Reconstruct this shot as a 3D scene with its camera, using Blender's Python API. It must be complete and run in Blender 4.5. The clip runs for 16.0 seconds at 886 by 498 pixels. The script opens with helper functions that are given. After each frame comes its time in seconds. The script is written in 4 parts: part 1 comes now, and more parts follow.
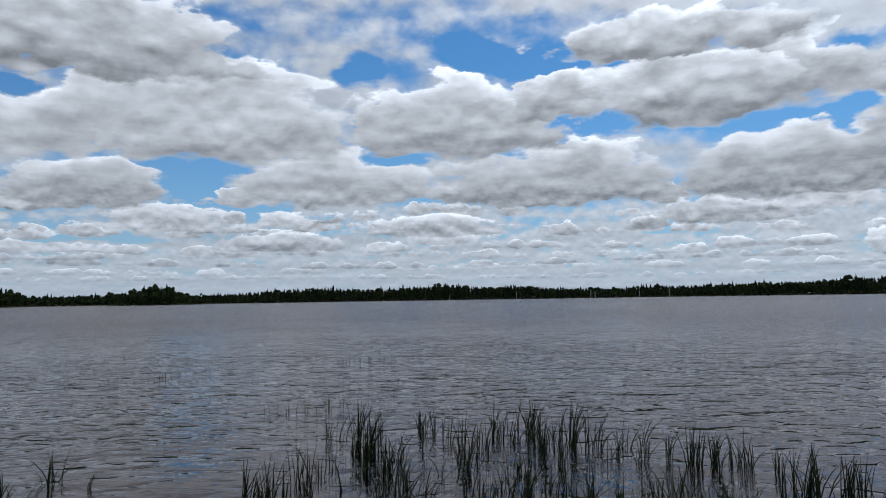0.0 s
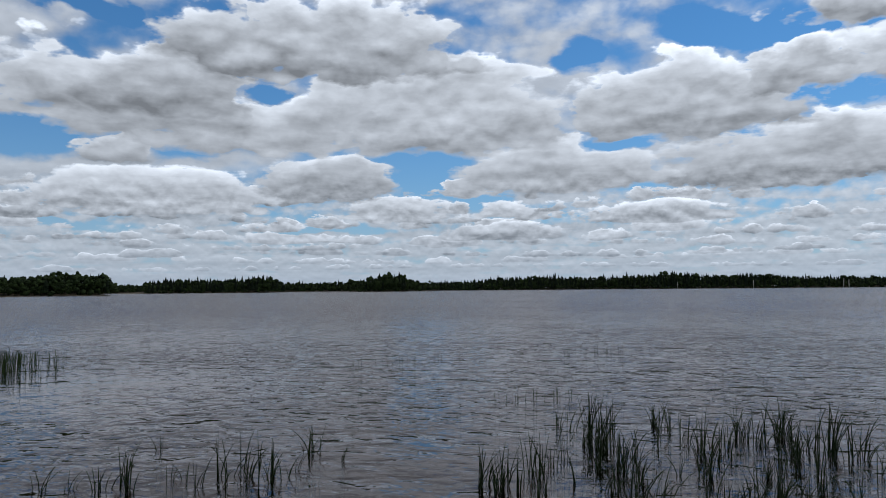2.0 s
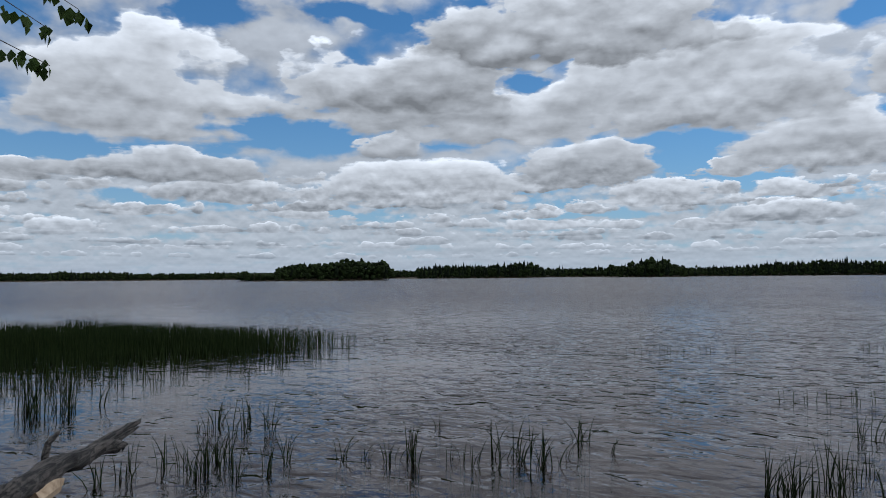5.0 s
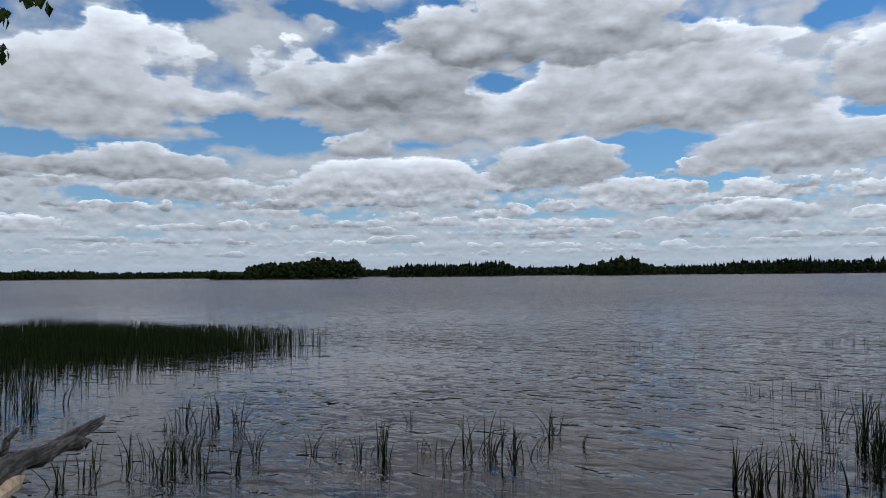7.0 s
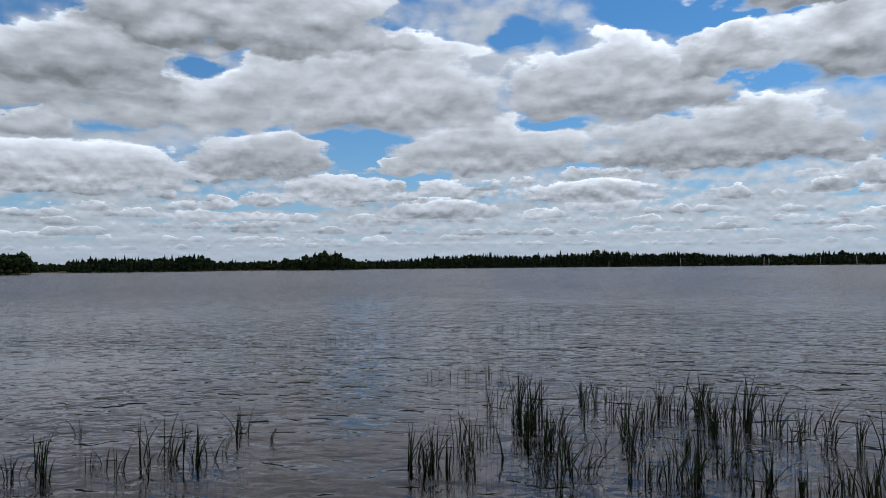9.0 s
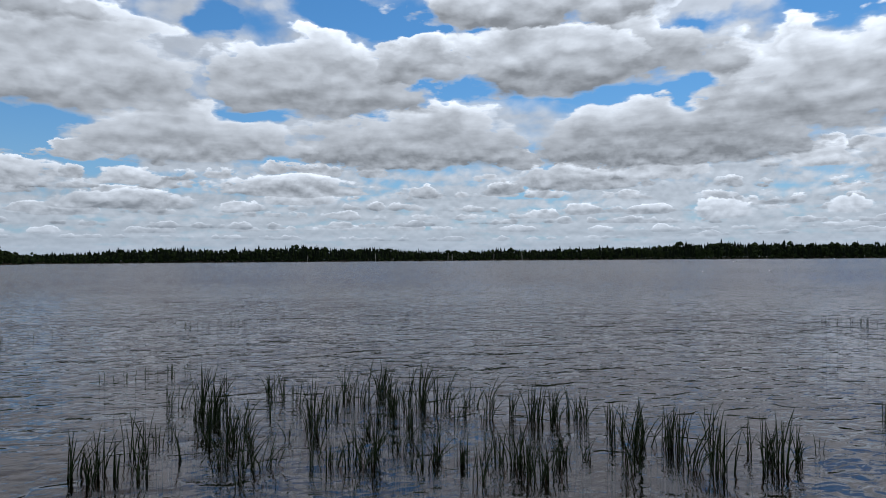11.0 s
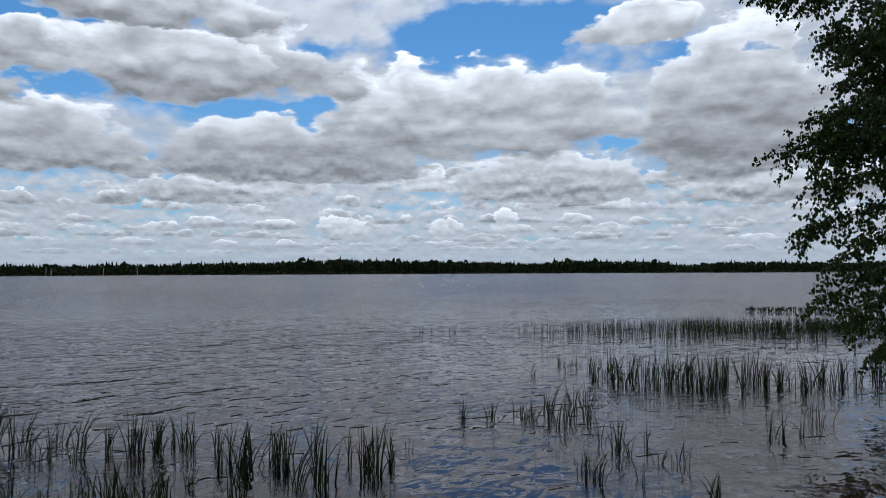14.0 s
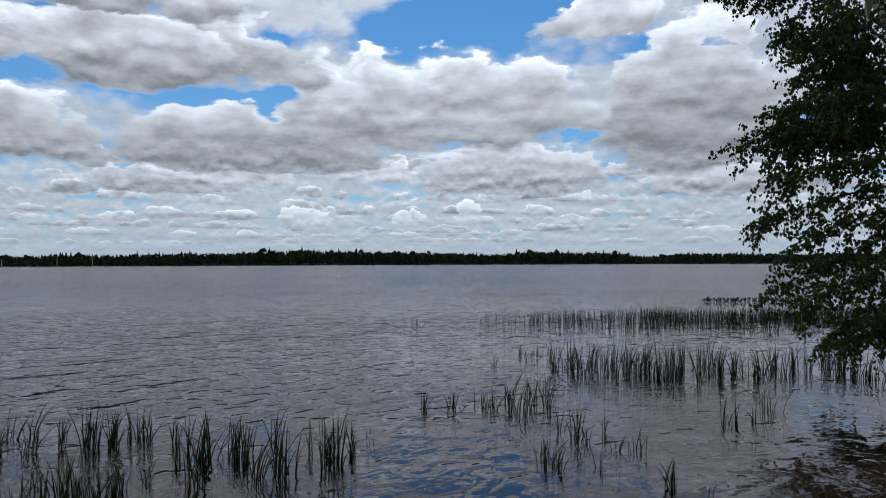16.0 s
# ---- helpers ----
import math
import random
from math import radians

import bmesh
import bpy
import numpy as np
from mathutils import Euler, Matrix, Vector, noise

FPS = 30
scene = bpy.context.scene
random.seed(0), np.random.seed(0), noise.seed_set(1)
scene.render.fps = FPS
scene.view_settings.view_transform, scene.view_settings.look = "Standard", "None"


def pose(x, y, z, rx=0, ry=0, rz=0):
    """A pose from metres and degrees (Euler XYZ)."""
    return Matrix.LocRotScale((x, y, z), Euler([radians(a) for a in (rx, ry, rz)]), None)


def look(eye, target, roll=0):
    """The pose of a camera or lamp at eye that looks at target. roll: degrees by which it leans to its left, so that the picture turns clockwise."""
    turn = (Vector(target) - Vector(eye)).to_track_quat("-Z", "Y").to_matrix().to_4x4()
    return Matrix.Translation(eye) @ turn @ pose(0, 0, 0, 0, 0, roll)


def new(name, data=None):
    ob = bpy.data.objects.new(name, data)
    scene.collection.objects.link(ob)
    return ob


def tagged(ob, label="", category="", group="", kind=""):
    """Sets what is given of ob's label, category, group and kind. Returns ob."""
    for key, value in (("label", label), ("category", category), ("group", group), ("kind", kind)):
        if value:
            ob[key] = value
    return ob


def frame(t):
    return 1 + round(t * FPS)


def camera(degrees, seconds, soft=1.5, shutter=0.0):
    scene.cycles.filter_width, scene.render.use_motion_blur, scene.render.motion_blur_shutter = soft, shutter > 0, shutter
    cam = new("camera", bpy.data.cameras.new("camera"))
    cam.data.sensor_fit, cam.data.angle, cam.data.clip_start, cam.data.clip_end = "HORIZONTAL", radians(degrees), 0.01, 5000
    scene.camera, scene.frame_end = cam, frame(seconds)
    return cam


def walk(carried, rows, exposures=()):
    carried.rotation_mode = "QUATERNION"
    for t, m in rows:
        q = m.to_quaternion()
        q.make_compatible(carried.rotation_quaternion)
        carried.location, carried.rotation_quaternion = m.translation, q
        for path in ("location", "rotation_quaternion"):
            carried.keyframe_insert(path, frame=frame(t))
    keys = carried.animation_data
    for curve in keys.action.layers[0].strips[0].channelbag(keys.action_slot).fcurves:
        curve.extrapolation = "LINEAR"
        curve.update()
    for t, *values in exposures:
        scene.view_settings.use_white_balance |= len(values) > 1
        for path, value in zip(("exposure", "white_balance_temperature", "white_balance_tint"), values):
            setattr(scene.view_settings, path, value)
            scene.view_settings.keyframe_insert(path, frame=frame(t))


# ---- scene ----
# Eye height 1.8 m over the water; +y is across the lake, +x to the right along the bank.
cam = camera(63.26, 16.0, 1.0)
# seconds, x, y, z, yaw, pitch, roll
PATH = [
    (0.0, -0.006, -0.039, 1.762, 0.08, 3.90, 0.88),
    (0.5, -0.015, -0.033, 1.767, 3.13, 3.88, 0.95),
    (1.0, -0.051, -0.038, 1.764, 7.73, 3.96, 0.39),
    (1.5, -0.077, -0.024, 1.778, 12.74, 3.32, 0.41),
    (2.0, -0.096, -0.008, 1.791, 17.57, 3.14, 0.50),
    (2.5, -0.116, -0.005, 1.809, 22.59, 3.05, 0.76),
    (3.0, -0.132, 0.003, 1.830, 27.88, 2.94, 0.91),
    (3.5, -0.142, 0.003, 1.845, 32.26, 2.85, 0.91),
    (4.0, -0.159, -0.008, 1.857, 34.70, 2.73, 0.66),
    (4.5, -0.166, -0.031, 1.843, 36.52, 2.41, 0.45),
    (4.7, -0.166, -0.031, 1.843, 37.03, 2.28, 0.45),
    (5.2, -0.168, -0.026, 1.836, 38.87, 2.08, 0.46),
    (5.7, -0.174, -0.017, 1.820, 40.97, 2.02, 0.48),
    (6.2, -0.179, -0.007, 1.803, 41.60, 2.03, 0.50),
    (6.5, -0.182, -0.003, 1.796, 40.58, 2.04, 0.50),
    (6.8, -0.183, -0.002, 1.794, 38.05, 2.03, 0.51),
    (7.0, -0.183, -0.002, 1.794, 35.78, 2.02, 0.51),
    (7.5, -0.164, 0.014, 1.789, 30.11, 1.77, 0.45),
    (8.0, -0.145, 0.031, 1.800, 25.87, 1.48, 0.52),
    (8.5, -0.108, 0.038, 1.797, 19.78, 1.29, 0.71),
    (9.0, -0.046, 0.041, 1.790, 12.53, 1.39, 0.59),
    (9.5, -0.010, 0.056, 1.772, 5.87, 1.09, 0.60),
    (9.7, -0.002, 0.056, 1.772, 4.10, 0.92, 0.60),
    (10.2, 0.015, 0.052, 1.769, -1.35, 0.89, 0.56),
    (10.7, 0.052, 0.041, 1.762, -7.40, 0.82, 0.47),
    (11.2, 0.092, 0.030, 1.754, -13.55, 0.74, 0.37),
    (11.5, 0.108, 0.025, 1.751, -17.09, 0.71, 0.33),
    (11.8, 0.115, 0.024, 1.750, -20.40, 0.70, 0.31),
    (12.0, 0.121, 0.024, 1.750, -22.47, 0.46, 0.31),
    (12.5, 0.131, 0.008, 1.780, -27.21, 1.16, 0.74),
    (13.0, 0.155, 0.004, 1.783, -33.08, 1.45, 0.64),
    (13.5, 0.185, 0.003, 1.799, -36.93, 1.67, 0.48),
    (14.0, 0.201, 0.002, 1.804, -40.39, 1.80, 0.27),
    (14.5, 0.206, -0.009, 1.798, -43.25, 2.10, 0.09),
    (15.0, 0.203, -0.008, 1.797, -43.97, 2.09, 0.11),
    (15.5, 0.206, -0.011, 1.798, -43.38, 1.33, 0.14),
    (16.0, 0.207, -0.012, 1.799, -43.35, 1.09, 0.22),
]
walk(cam, [(t, pose(x, y, z, 90 + pitch, roll, yaw)) for t, x, y, z, yaw, pitch, roll in PATH], [(0.0, 0.0, 6000, 10), (16.0, 0.0, 6000, 10)])

# ---------------------------------------------------------------- light
SUN_AZ, SUN_EL = -38.0, 56.0      # degrees left of +y, degrees up
sun = new("sun", bpy.data.lights.new("sun", "SUN"))
sun.data.energy, sun.data.angle, sun.data.color = 0.9, radians(10.0), (1.0, 0.96, 0.9)
_a, _e = radians(SUN_AZ), radians(SUN_EL)
sun_way = Vector((-math.sin(_a) * math.cos(_e), math.cos(_a) * math.cos(_e), math.sin(_e)))
sun.matrix_world = look(sun_way * 50, (0, 0, 0))


class Graph:
    """Short-hand for a node tree."""

    def __init__(self, tree):
        self.tree = tree
        tree.nodes.clear()

    def put(self, value, socket):
        if isinstance(value, bpy.types.NodeSocket):
            self.tree.links.new(value, socket)
        elif value is not None:
            socket.default_value = value

    def node(self, kind, inputs=(), **props):
        n = self.tree.nodes.new(kind)
        for key, value in props.items():
            setattr(n, key, value)
        for key, value in (inputs.items() if isinstance(inputs, dict) else enumerate(inputs)):
            self.put(value, n.inputs[key])
        return n

    def math(self, op, a, b=None, c=None, clamp=False):
        n = self.node("ShaderNodeMath", operation=op, use_clamp=clamp)
        for i, v in enumerate((a, b, c)):
            self.put(v, n.inputs[i])
        return n.outputs[0]

    def vec(self, op, a, b=None):
        n = self.node("ShaderNodeVectorMath", operation=op)
        self.put(a, n.inputs[0])
        self.put(b, n.inputs[1])
        return n.outputs[0]

    def xyz(self, x, y, z):
        return self.node("ShaderNodeCombineXYZ", (x, y, z)).outputs[0]

    def mix(self, f, a, b):
        n = self.node("ShaderNodeMix", data_type="RGBA")
        self.put(f, n.inputs[0])
        self.put(a, n.inputs[6])
        self.put(b, n.inputs[7])
        return n.outputs[2]

    def step(self, v, lo, hi, a=0.0, b=1.0):
        n = self.node("ShaderNodeMapRange", interpolation_type="SMOOTHSTEP")
        for i, value in enumerate((v, lo, hi, a, b)):
            self.put(value, n.inputs[i])
        return n.outputs[0]

    def noise(self, co, scale, detail=4.0, rough=0.55, dist=0.0):
        n = self.node("ShaderNodeTexNoise", {"Vector": co, "Scale": scale, "Detail": detail, "Roughness": rough, "Distortion": dist})
        return n.outputs[0]


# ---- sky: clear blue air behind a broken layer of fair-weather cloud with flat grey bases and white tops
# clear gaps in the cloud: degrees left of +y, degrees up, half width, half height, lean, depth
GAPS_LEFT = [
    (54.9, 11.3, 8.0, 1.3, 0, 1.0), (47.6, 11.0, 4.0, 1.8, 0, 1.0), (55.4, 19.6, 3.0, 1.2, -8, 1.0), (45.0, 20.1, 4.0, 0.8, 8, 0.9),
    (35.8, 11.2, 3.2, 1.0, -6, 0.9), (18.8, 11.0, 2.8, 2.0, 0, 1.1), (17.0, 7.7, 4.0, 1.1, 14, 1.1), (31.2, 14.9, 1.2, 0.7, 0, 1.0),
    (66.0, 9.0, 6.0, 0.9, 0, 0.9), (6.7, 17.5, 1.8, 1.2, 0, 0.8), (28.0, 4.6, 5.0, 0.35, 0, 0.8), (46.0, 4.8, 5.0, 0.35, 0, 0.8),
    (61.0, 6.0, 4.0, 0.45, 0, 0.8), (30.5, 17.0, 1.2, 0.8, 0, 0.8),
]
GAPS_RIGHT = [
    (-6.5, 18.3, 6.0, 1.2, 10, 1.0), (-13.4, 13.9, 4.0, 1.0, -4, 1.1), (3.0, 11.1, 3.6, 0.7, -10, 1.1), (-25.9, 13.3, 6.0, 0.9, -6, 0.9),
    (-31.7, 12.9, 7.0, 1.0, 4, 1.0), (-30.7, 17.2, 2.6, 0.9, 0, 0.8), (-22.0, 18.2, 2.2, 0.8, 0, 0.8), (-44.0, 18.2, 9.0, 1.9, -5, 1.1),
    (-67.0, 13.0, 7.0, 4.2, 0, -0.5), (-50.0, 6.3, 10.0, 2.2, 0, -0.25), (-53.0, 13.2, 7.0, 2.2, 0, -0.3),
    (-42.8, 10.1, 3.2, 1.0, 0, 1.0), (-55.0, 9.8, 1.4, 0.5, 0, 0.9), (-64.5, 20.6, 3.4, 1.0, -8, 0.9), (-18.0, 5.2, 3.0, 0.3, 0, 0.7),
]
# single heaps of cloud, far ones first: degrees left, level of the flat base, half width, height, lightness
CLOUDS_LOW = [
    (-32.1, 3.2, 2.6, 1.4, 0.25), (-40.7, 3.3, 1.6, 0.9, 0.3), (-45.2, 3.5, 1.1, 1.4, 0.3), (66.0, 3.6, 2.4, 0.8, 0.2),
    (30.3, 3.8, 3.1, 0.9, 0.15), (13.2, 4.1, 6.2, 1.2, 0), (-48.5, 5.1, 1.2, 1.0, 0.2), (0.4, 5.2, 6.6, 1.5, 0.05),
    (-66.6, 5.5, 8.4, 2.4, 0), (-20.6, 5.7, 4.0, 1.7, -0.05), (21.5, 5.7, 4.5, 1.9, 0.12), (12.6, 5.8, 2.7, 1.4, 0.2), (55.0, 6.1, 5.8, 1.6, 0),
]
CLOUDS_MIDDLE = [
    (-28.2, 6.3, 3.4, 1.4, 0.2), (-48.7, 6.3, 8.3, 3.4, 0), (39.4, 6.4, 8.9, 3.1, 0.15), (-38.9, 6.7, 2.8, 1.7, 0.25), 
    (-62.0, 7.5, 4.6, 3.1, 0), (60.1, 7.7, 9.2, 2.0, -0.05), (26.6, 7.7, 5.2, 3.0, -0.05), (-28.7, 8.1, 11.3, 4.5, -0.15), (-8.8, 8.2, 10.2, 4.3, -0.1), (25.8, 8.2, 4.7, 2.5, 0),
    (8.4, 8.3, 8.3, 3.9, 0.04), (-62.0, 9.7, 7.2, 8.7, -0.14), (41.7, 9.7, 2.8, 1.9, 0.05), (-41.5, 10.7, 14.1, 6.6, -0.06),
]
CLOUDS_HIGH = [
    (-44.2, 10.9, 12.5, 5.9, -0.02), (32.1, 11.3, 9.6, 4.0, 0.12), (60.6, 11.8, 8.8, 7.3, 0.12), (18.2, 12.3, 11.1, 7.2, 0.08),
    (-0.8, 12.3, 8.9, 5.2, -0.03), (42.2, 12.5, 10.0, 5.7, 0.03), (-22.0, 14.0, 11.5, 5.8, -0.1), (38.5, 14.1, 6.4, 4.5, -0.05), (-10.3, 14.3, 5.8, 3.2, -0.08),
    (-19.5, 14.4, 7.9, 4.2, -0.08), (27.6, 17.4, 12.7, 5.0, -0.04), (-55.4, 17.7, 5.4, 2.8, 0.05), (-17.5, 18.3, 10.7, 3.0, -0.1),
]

world = bpy.data.worlds.new("sky")
scene.world = world
world.use_nodes = True
world.cycles.sampling_method, world.cycles.sample_map_resolution = "MANUAL", 256
g = Graph(world.node_tree)
way = g.node("ShaderNodeTexCoord").outputs["Generated"]
sep = g.node("ShaderNodeSeparateXYZ", (way,))
wx, wy, wz = sep.outputs
az = g.math("MULTIPLY", g.math("ARCTAN2", g.math("MULTIPLY", wx, -1.0), wy), 180 / math.pi)
el = g.math("MULTIPLY", g.math("ARCSINE", wz), 180 / math.pi)
# ragged edges for the gaps, finer towards the horizon where the clouds are far off
wob = g.noise(g.xyz(g.math("MULTIPLY", az, 0.5), el, 0.0), 0.55, 4.0)
wob2 = g.noise(g.xyz(g.math("MULTIPLY", az, 0.5), el, 9.0), 0.55, 4.0)
spot = g.xyz(g.math("MULTIPLY_ADD", wob, 5.0, g.math("ADD", az, -2.5)), g.math("MULTIPLY_ADD", wob2, 2.4, g.math("ADD", el, -1.2)), 0.0)
low = g.math("MAXIMUM", el, 0.0)
nearness = g.step(el, 2.0, 16.0, 0.16, 1.0)
high = g.step(el, 5.0, 11.0)


def patches(rows, grow=1.35):
    """Sum of soft oval patches."""
    total = None
    for a, e, w, h, lean, depth in rows:
        m = g.node("ShaderNodeMapping", {"Vector": spot, "Location": (a, e, 0), "Rotation": (0, 0, radians(lean)), "Scale": (w * grow, h * grow, 1)}, vector_type="TEXTURE")
        s = g.node("ShaderNodeTexGradient", (m.outputs[0],), gradient_type="SPHERICAL")
        total = g.math("MULTIPLY_ADD", s.outputs["Fac"], depth, 0.0 if total is None else total)
    return g.math("MINIMUM", total, 1.0)


def puffs(up):
    """Rounded heads of cloud, about 0 with a spread of 1, here or a little higher up."""
    e = g.math("MULTIPLY_ADD", g.math("ADD", el, 4.3), up, el)
    p = g.xyz(g.math("MULTIPLY_ADD", wob, 1.2, az), g.math("MULTIPLY_ADD", e, 1.6, g.math("MULTIPLY", wob2, 1.2)), 0.0)
    fields = []
    for scale in (0.24, 0.75):
        v = g.node("ShaderNodeTexVoronoi", {"Vector": p, "Scale": scale, "Detail": 1.6, "Roughness": 0.45, "Lacunarity": 2.3}, voronoi_dimensions="2D", normalize=True)
        fields.append(g.math("MULTIPLY_ADD", g.noise(p, scale * 1.1, 4.0, 0.52), 7.0, g.math("MULTIPLY_ADD", v.outputs["Distance"], -5.2, -2.2)))
    f = g.math("SUBTRACT", fields[0], fields[1])
    return g.math("MULTIPLY_ADD", f, high, fields[1])


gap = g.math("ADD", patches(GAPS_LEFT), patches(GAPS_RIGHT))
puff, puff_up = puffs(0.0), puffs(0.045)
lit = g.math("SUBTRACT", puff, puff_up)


def strata(up):
    """Long level layers within the cloud."""
    return g.noise(g.xyz(g.math("MULTIPLY", az, 0.13), g.math("MULTIPLY", g.math("LOGARITHM", g.math("ADD", low, 2.5 + up), 2.718), 9.0), 6.0), 1.0, 4.0, 0.55)


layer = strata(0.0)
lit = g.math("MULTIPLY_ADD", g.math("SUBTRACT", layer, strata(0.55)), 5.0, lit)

# the thin grey sheet between the heaps
far_rate = g.math("DIVIDE", 1.0, g.math("ADD", g.math("MAXIMUM", wz, 0.0), 0.075))
drift = g.noise(g.xyz(g.math("MULTIPLY", wx, far_rate), g.math("MULTIPLY", wy, far_rate), 2.7), 1.15, 3.0, 0.5, 0.25)
sheet = g.math("ADD", g.math("MULTIPLY_ADD", drift, 1.3, g.math("MULTIPLY_ADD", puff, 0.10, -0.34)), g.math("MULTIPLY", gap, -0.95))
# unseen cover added above the view, so the water mirrors grey, not blue
sheet = g.math("ADD", sheet, g.step(el, 20.5, 27.0, 0.0, 0.5))
sheet = g.math("ADD", sheet, g.step(el, 8.0, 2.0, 0.0, 0.16))
cover = g.step(sheet, 0.0, 0.42)
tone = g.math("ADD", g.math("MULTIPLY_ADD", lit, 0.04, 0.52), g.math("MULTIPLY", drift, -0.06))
cover = g.math("MULTIPLY", cover, 0.92)

# heaps of cloud, one in front of the other
az_here = g.math("ADD", az, g.math("MULTIPLY", g.math("MULTIPLY_ADD", wob, 9.0, -4.5), nearness))
el_here = g.math("ADD", el, g.math("MULTIPLY", g.math("MULTIPLY_ADD", wob2, 3.0, -1.5), nearness))
rough_edge = g.math("MULTIPLY_ADD", puff, 0.17, g.math("MULTIPLY_ADD", gap, -0.45, g.math("MULTIPLY_ADD", layer, 1.4, -0.7)))


def group(name, wanted, given):
    """An empty node group with number sockets; returns it, its graph and its inputs and output node."""
    tree = bpy.data.node_groups.new(name, "ShaderNodeTree")
    for key in wanted:
        tree.interface.new_socket(key, in_out="INPUT", socket_type="NodeSocketFloat")
    for key in given:
        tree.interface.new_socket(key, in_out="OUTPUT", socket_type="NodeSocketFloat")
    q = Graph(tree)
    return tree, q, q.node("NodeGroupInput").outputs, q.node("NodeGroupOutput").inputs


# lays one heap over the sky so far: shape is positive inside it, v runs from 0 at its base to 1 at its top
LAY, q, got, give = group("lay_cloud", ("shape", "v", "light", "edge", "lit", "cover", "tone"), ("cover", "tone"))
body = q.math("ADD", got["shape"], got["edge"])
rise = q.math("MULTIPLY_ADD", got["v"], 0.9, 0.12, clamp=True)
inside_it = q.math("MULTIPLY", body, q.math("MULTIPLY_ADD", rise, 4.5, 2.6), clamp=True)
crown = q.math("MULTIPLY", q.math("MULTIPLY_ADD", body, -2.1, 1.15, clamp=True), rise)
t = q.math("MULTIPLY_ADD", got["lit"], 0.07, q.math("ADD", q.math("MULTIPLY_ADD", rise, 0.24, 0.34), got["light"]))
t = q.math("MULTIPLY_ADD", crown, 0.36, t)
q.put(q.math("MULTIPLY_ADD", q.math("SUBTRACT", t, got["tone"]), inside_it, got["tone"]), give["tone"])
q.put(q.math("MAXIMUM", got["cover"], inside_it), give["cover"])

# an oval heap with a flat base
HEAP, q, got, give = group("cloud_heap", ("across", "a", "wide", "up", "e", "tall", "light", "edge", "lit", "cover", "tone"), ("cover", "tone"))
# each heap waits for the one before it, which keeps the working memory small
across, up = (q.math("MULTIPLY_ADD", got["cover"], 1e-6, got[key]) for key in ("across", "up"))
u = q.math("DIVIDE", q.math("SUBTRACT", across, got["a"]), got["wide"])
v = q.math("DIVIDE", q.math("SUBTRACT", up, got["e"]), got["tall"])
flat = q.math("MAXIMUM", v, q.math("MULTIPLY", v, -3.2))
shape = q.math("SUBTRACT", 1.0, q.math("MULTIPLY_ADD", u, u, q.math("MULTIPLY", flat, flat)))
laid = q.node("ShaderNodeGroup", node_tree=LAY)
for key, value in (("shape", shape), ("v", v), ("light", got["light"]), ("edge", got["edge"]), ("lit", got["lit"]), ("cover", got["cover"]), ("tone", got["tone"])):
    q.put(value, laid.inputs[key])
q.put(laid.outputs["cover"], give["cover"])
q.put(laid.outputs["tone"], give["tone"])

fray = g.noise(g.xyz(az, g.math("MULTIPLY", el, 2.6), 4.0), 0.8, 4.0, 0.6)
far_edge = g.math("MULTIPLY_ADD", fray, 2.4, g.math("MULTIPLY_ADD", gap, -0.45, -1.2))
# long flat rows of far cloud over the opposite shore
for i, base in enumerate((1.6, 2.2, 2.65, 3.35, 3.8, 4.7, 5.3, 6.4, 7.2)):
    tall = 0.10 + 0.13 * base
    n = g.node("ShaderNodeTexNoise", {"W": g.math("MULTIPLY_ADD", az, 0.13 / tall ** 0.7, 31.7 * i), "Scale": 1.0, "Detail": 3.0, "Roughness": 0.6}, noise_dimensions="1D").outputs[0]
    lift = g.math("MULTIPLY", g.math("SINE", g.math("MULTIPLY_ADD", az, 0.11 + 0.013 * i, 2.1 * i)), 0.06 + 0.04 * base)
    v = g.math("DIVIDE", g.math("SUBTRACT", el, g.math("ADD", lift, base)), tall)
    flat = g.math("MAXIMUM", v, g.math("MULTIPLY", v, -3.0))
    shape = g.math("SUBTRACT", g.math("MULTIPLY_ADD", n, 6.0, -2.75), g.math("MULTIPLY", flat, flat))
    laid = g.node("ShaderNodeGroup", {}, node_tree=LAY)
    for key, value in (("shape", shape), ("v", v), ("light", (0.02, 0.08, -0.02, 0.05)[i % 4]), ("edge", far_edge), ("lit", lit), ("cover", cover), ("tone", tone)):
        g.put(value, laid.inputs[key])
    cover, tone = laid.outputs["cover"], laid.outputs["tone"]

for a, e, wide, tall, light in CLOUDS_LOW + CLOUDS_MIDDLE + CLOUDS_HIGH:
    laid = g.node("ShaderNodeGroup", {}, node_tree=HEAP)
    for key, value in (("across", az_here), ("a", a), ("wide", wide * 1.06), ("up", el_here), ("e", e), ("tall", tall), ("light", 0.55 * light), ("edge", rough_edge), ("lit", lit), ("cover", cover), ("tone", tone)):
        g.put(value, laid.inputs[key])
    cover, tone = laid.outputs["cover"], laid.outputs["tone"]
tone = g.math("MINIMUM", g.math("MAXIMUM", tone, 0.2), 0.97)
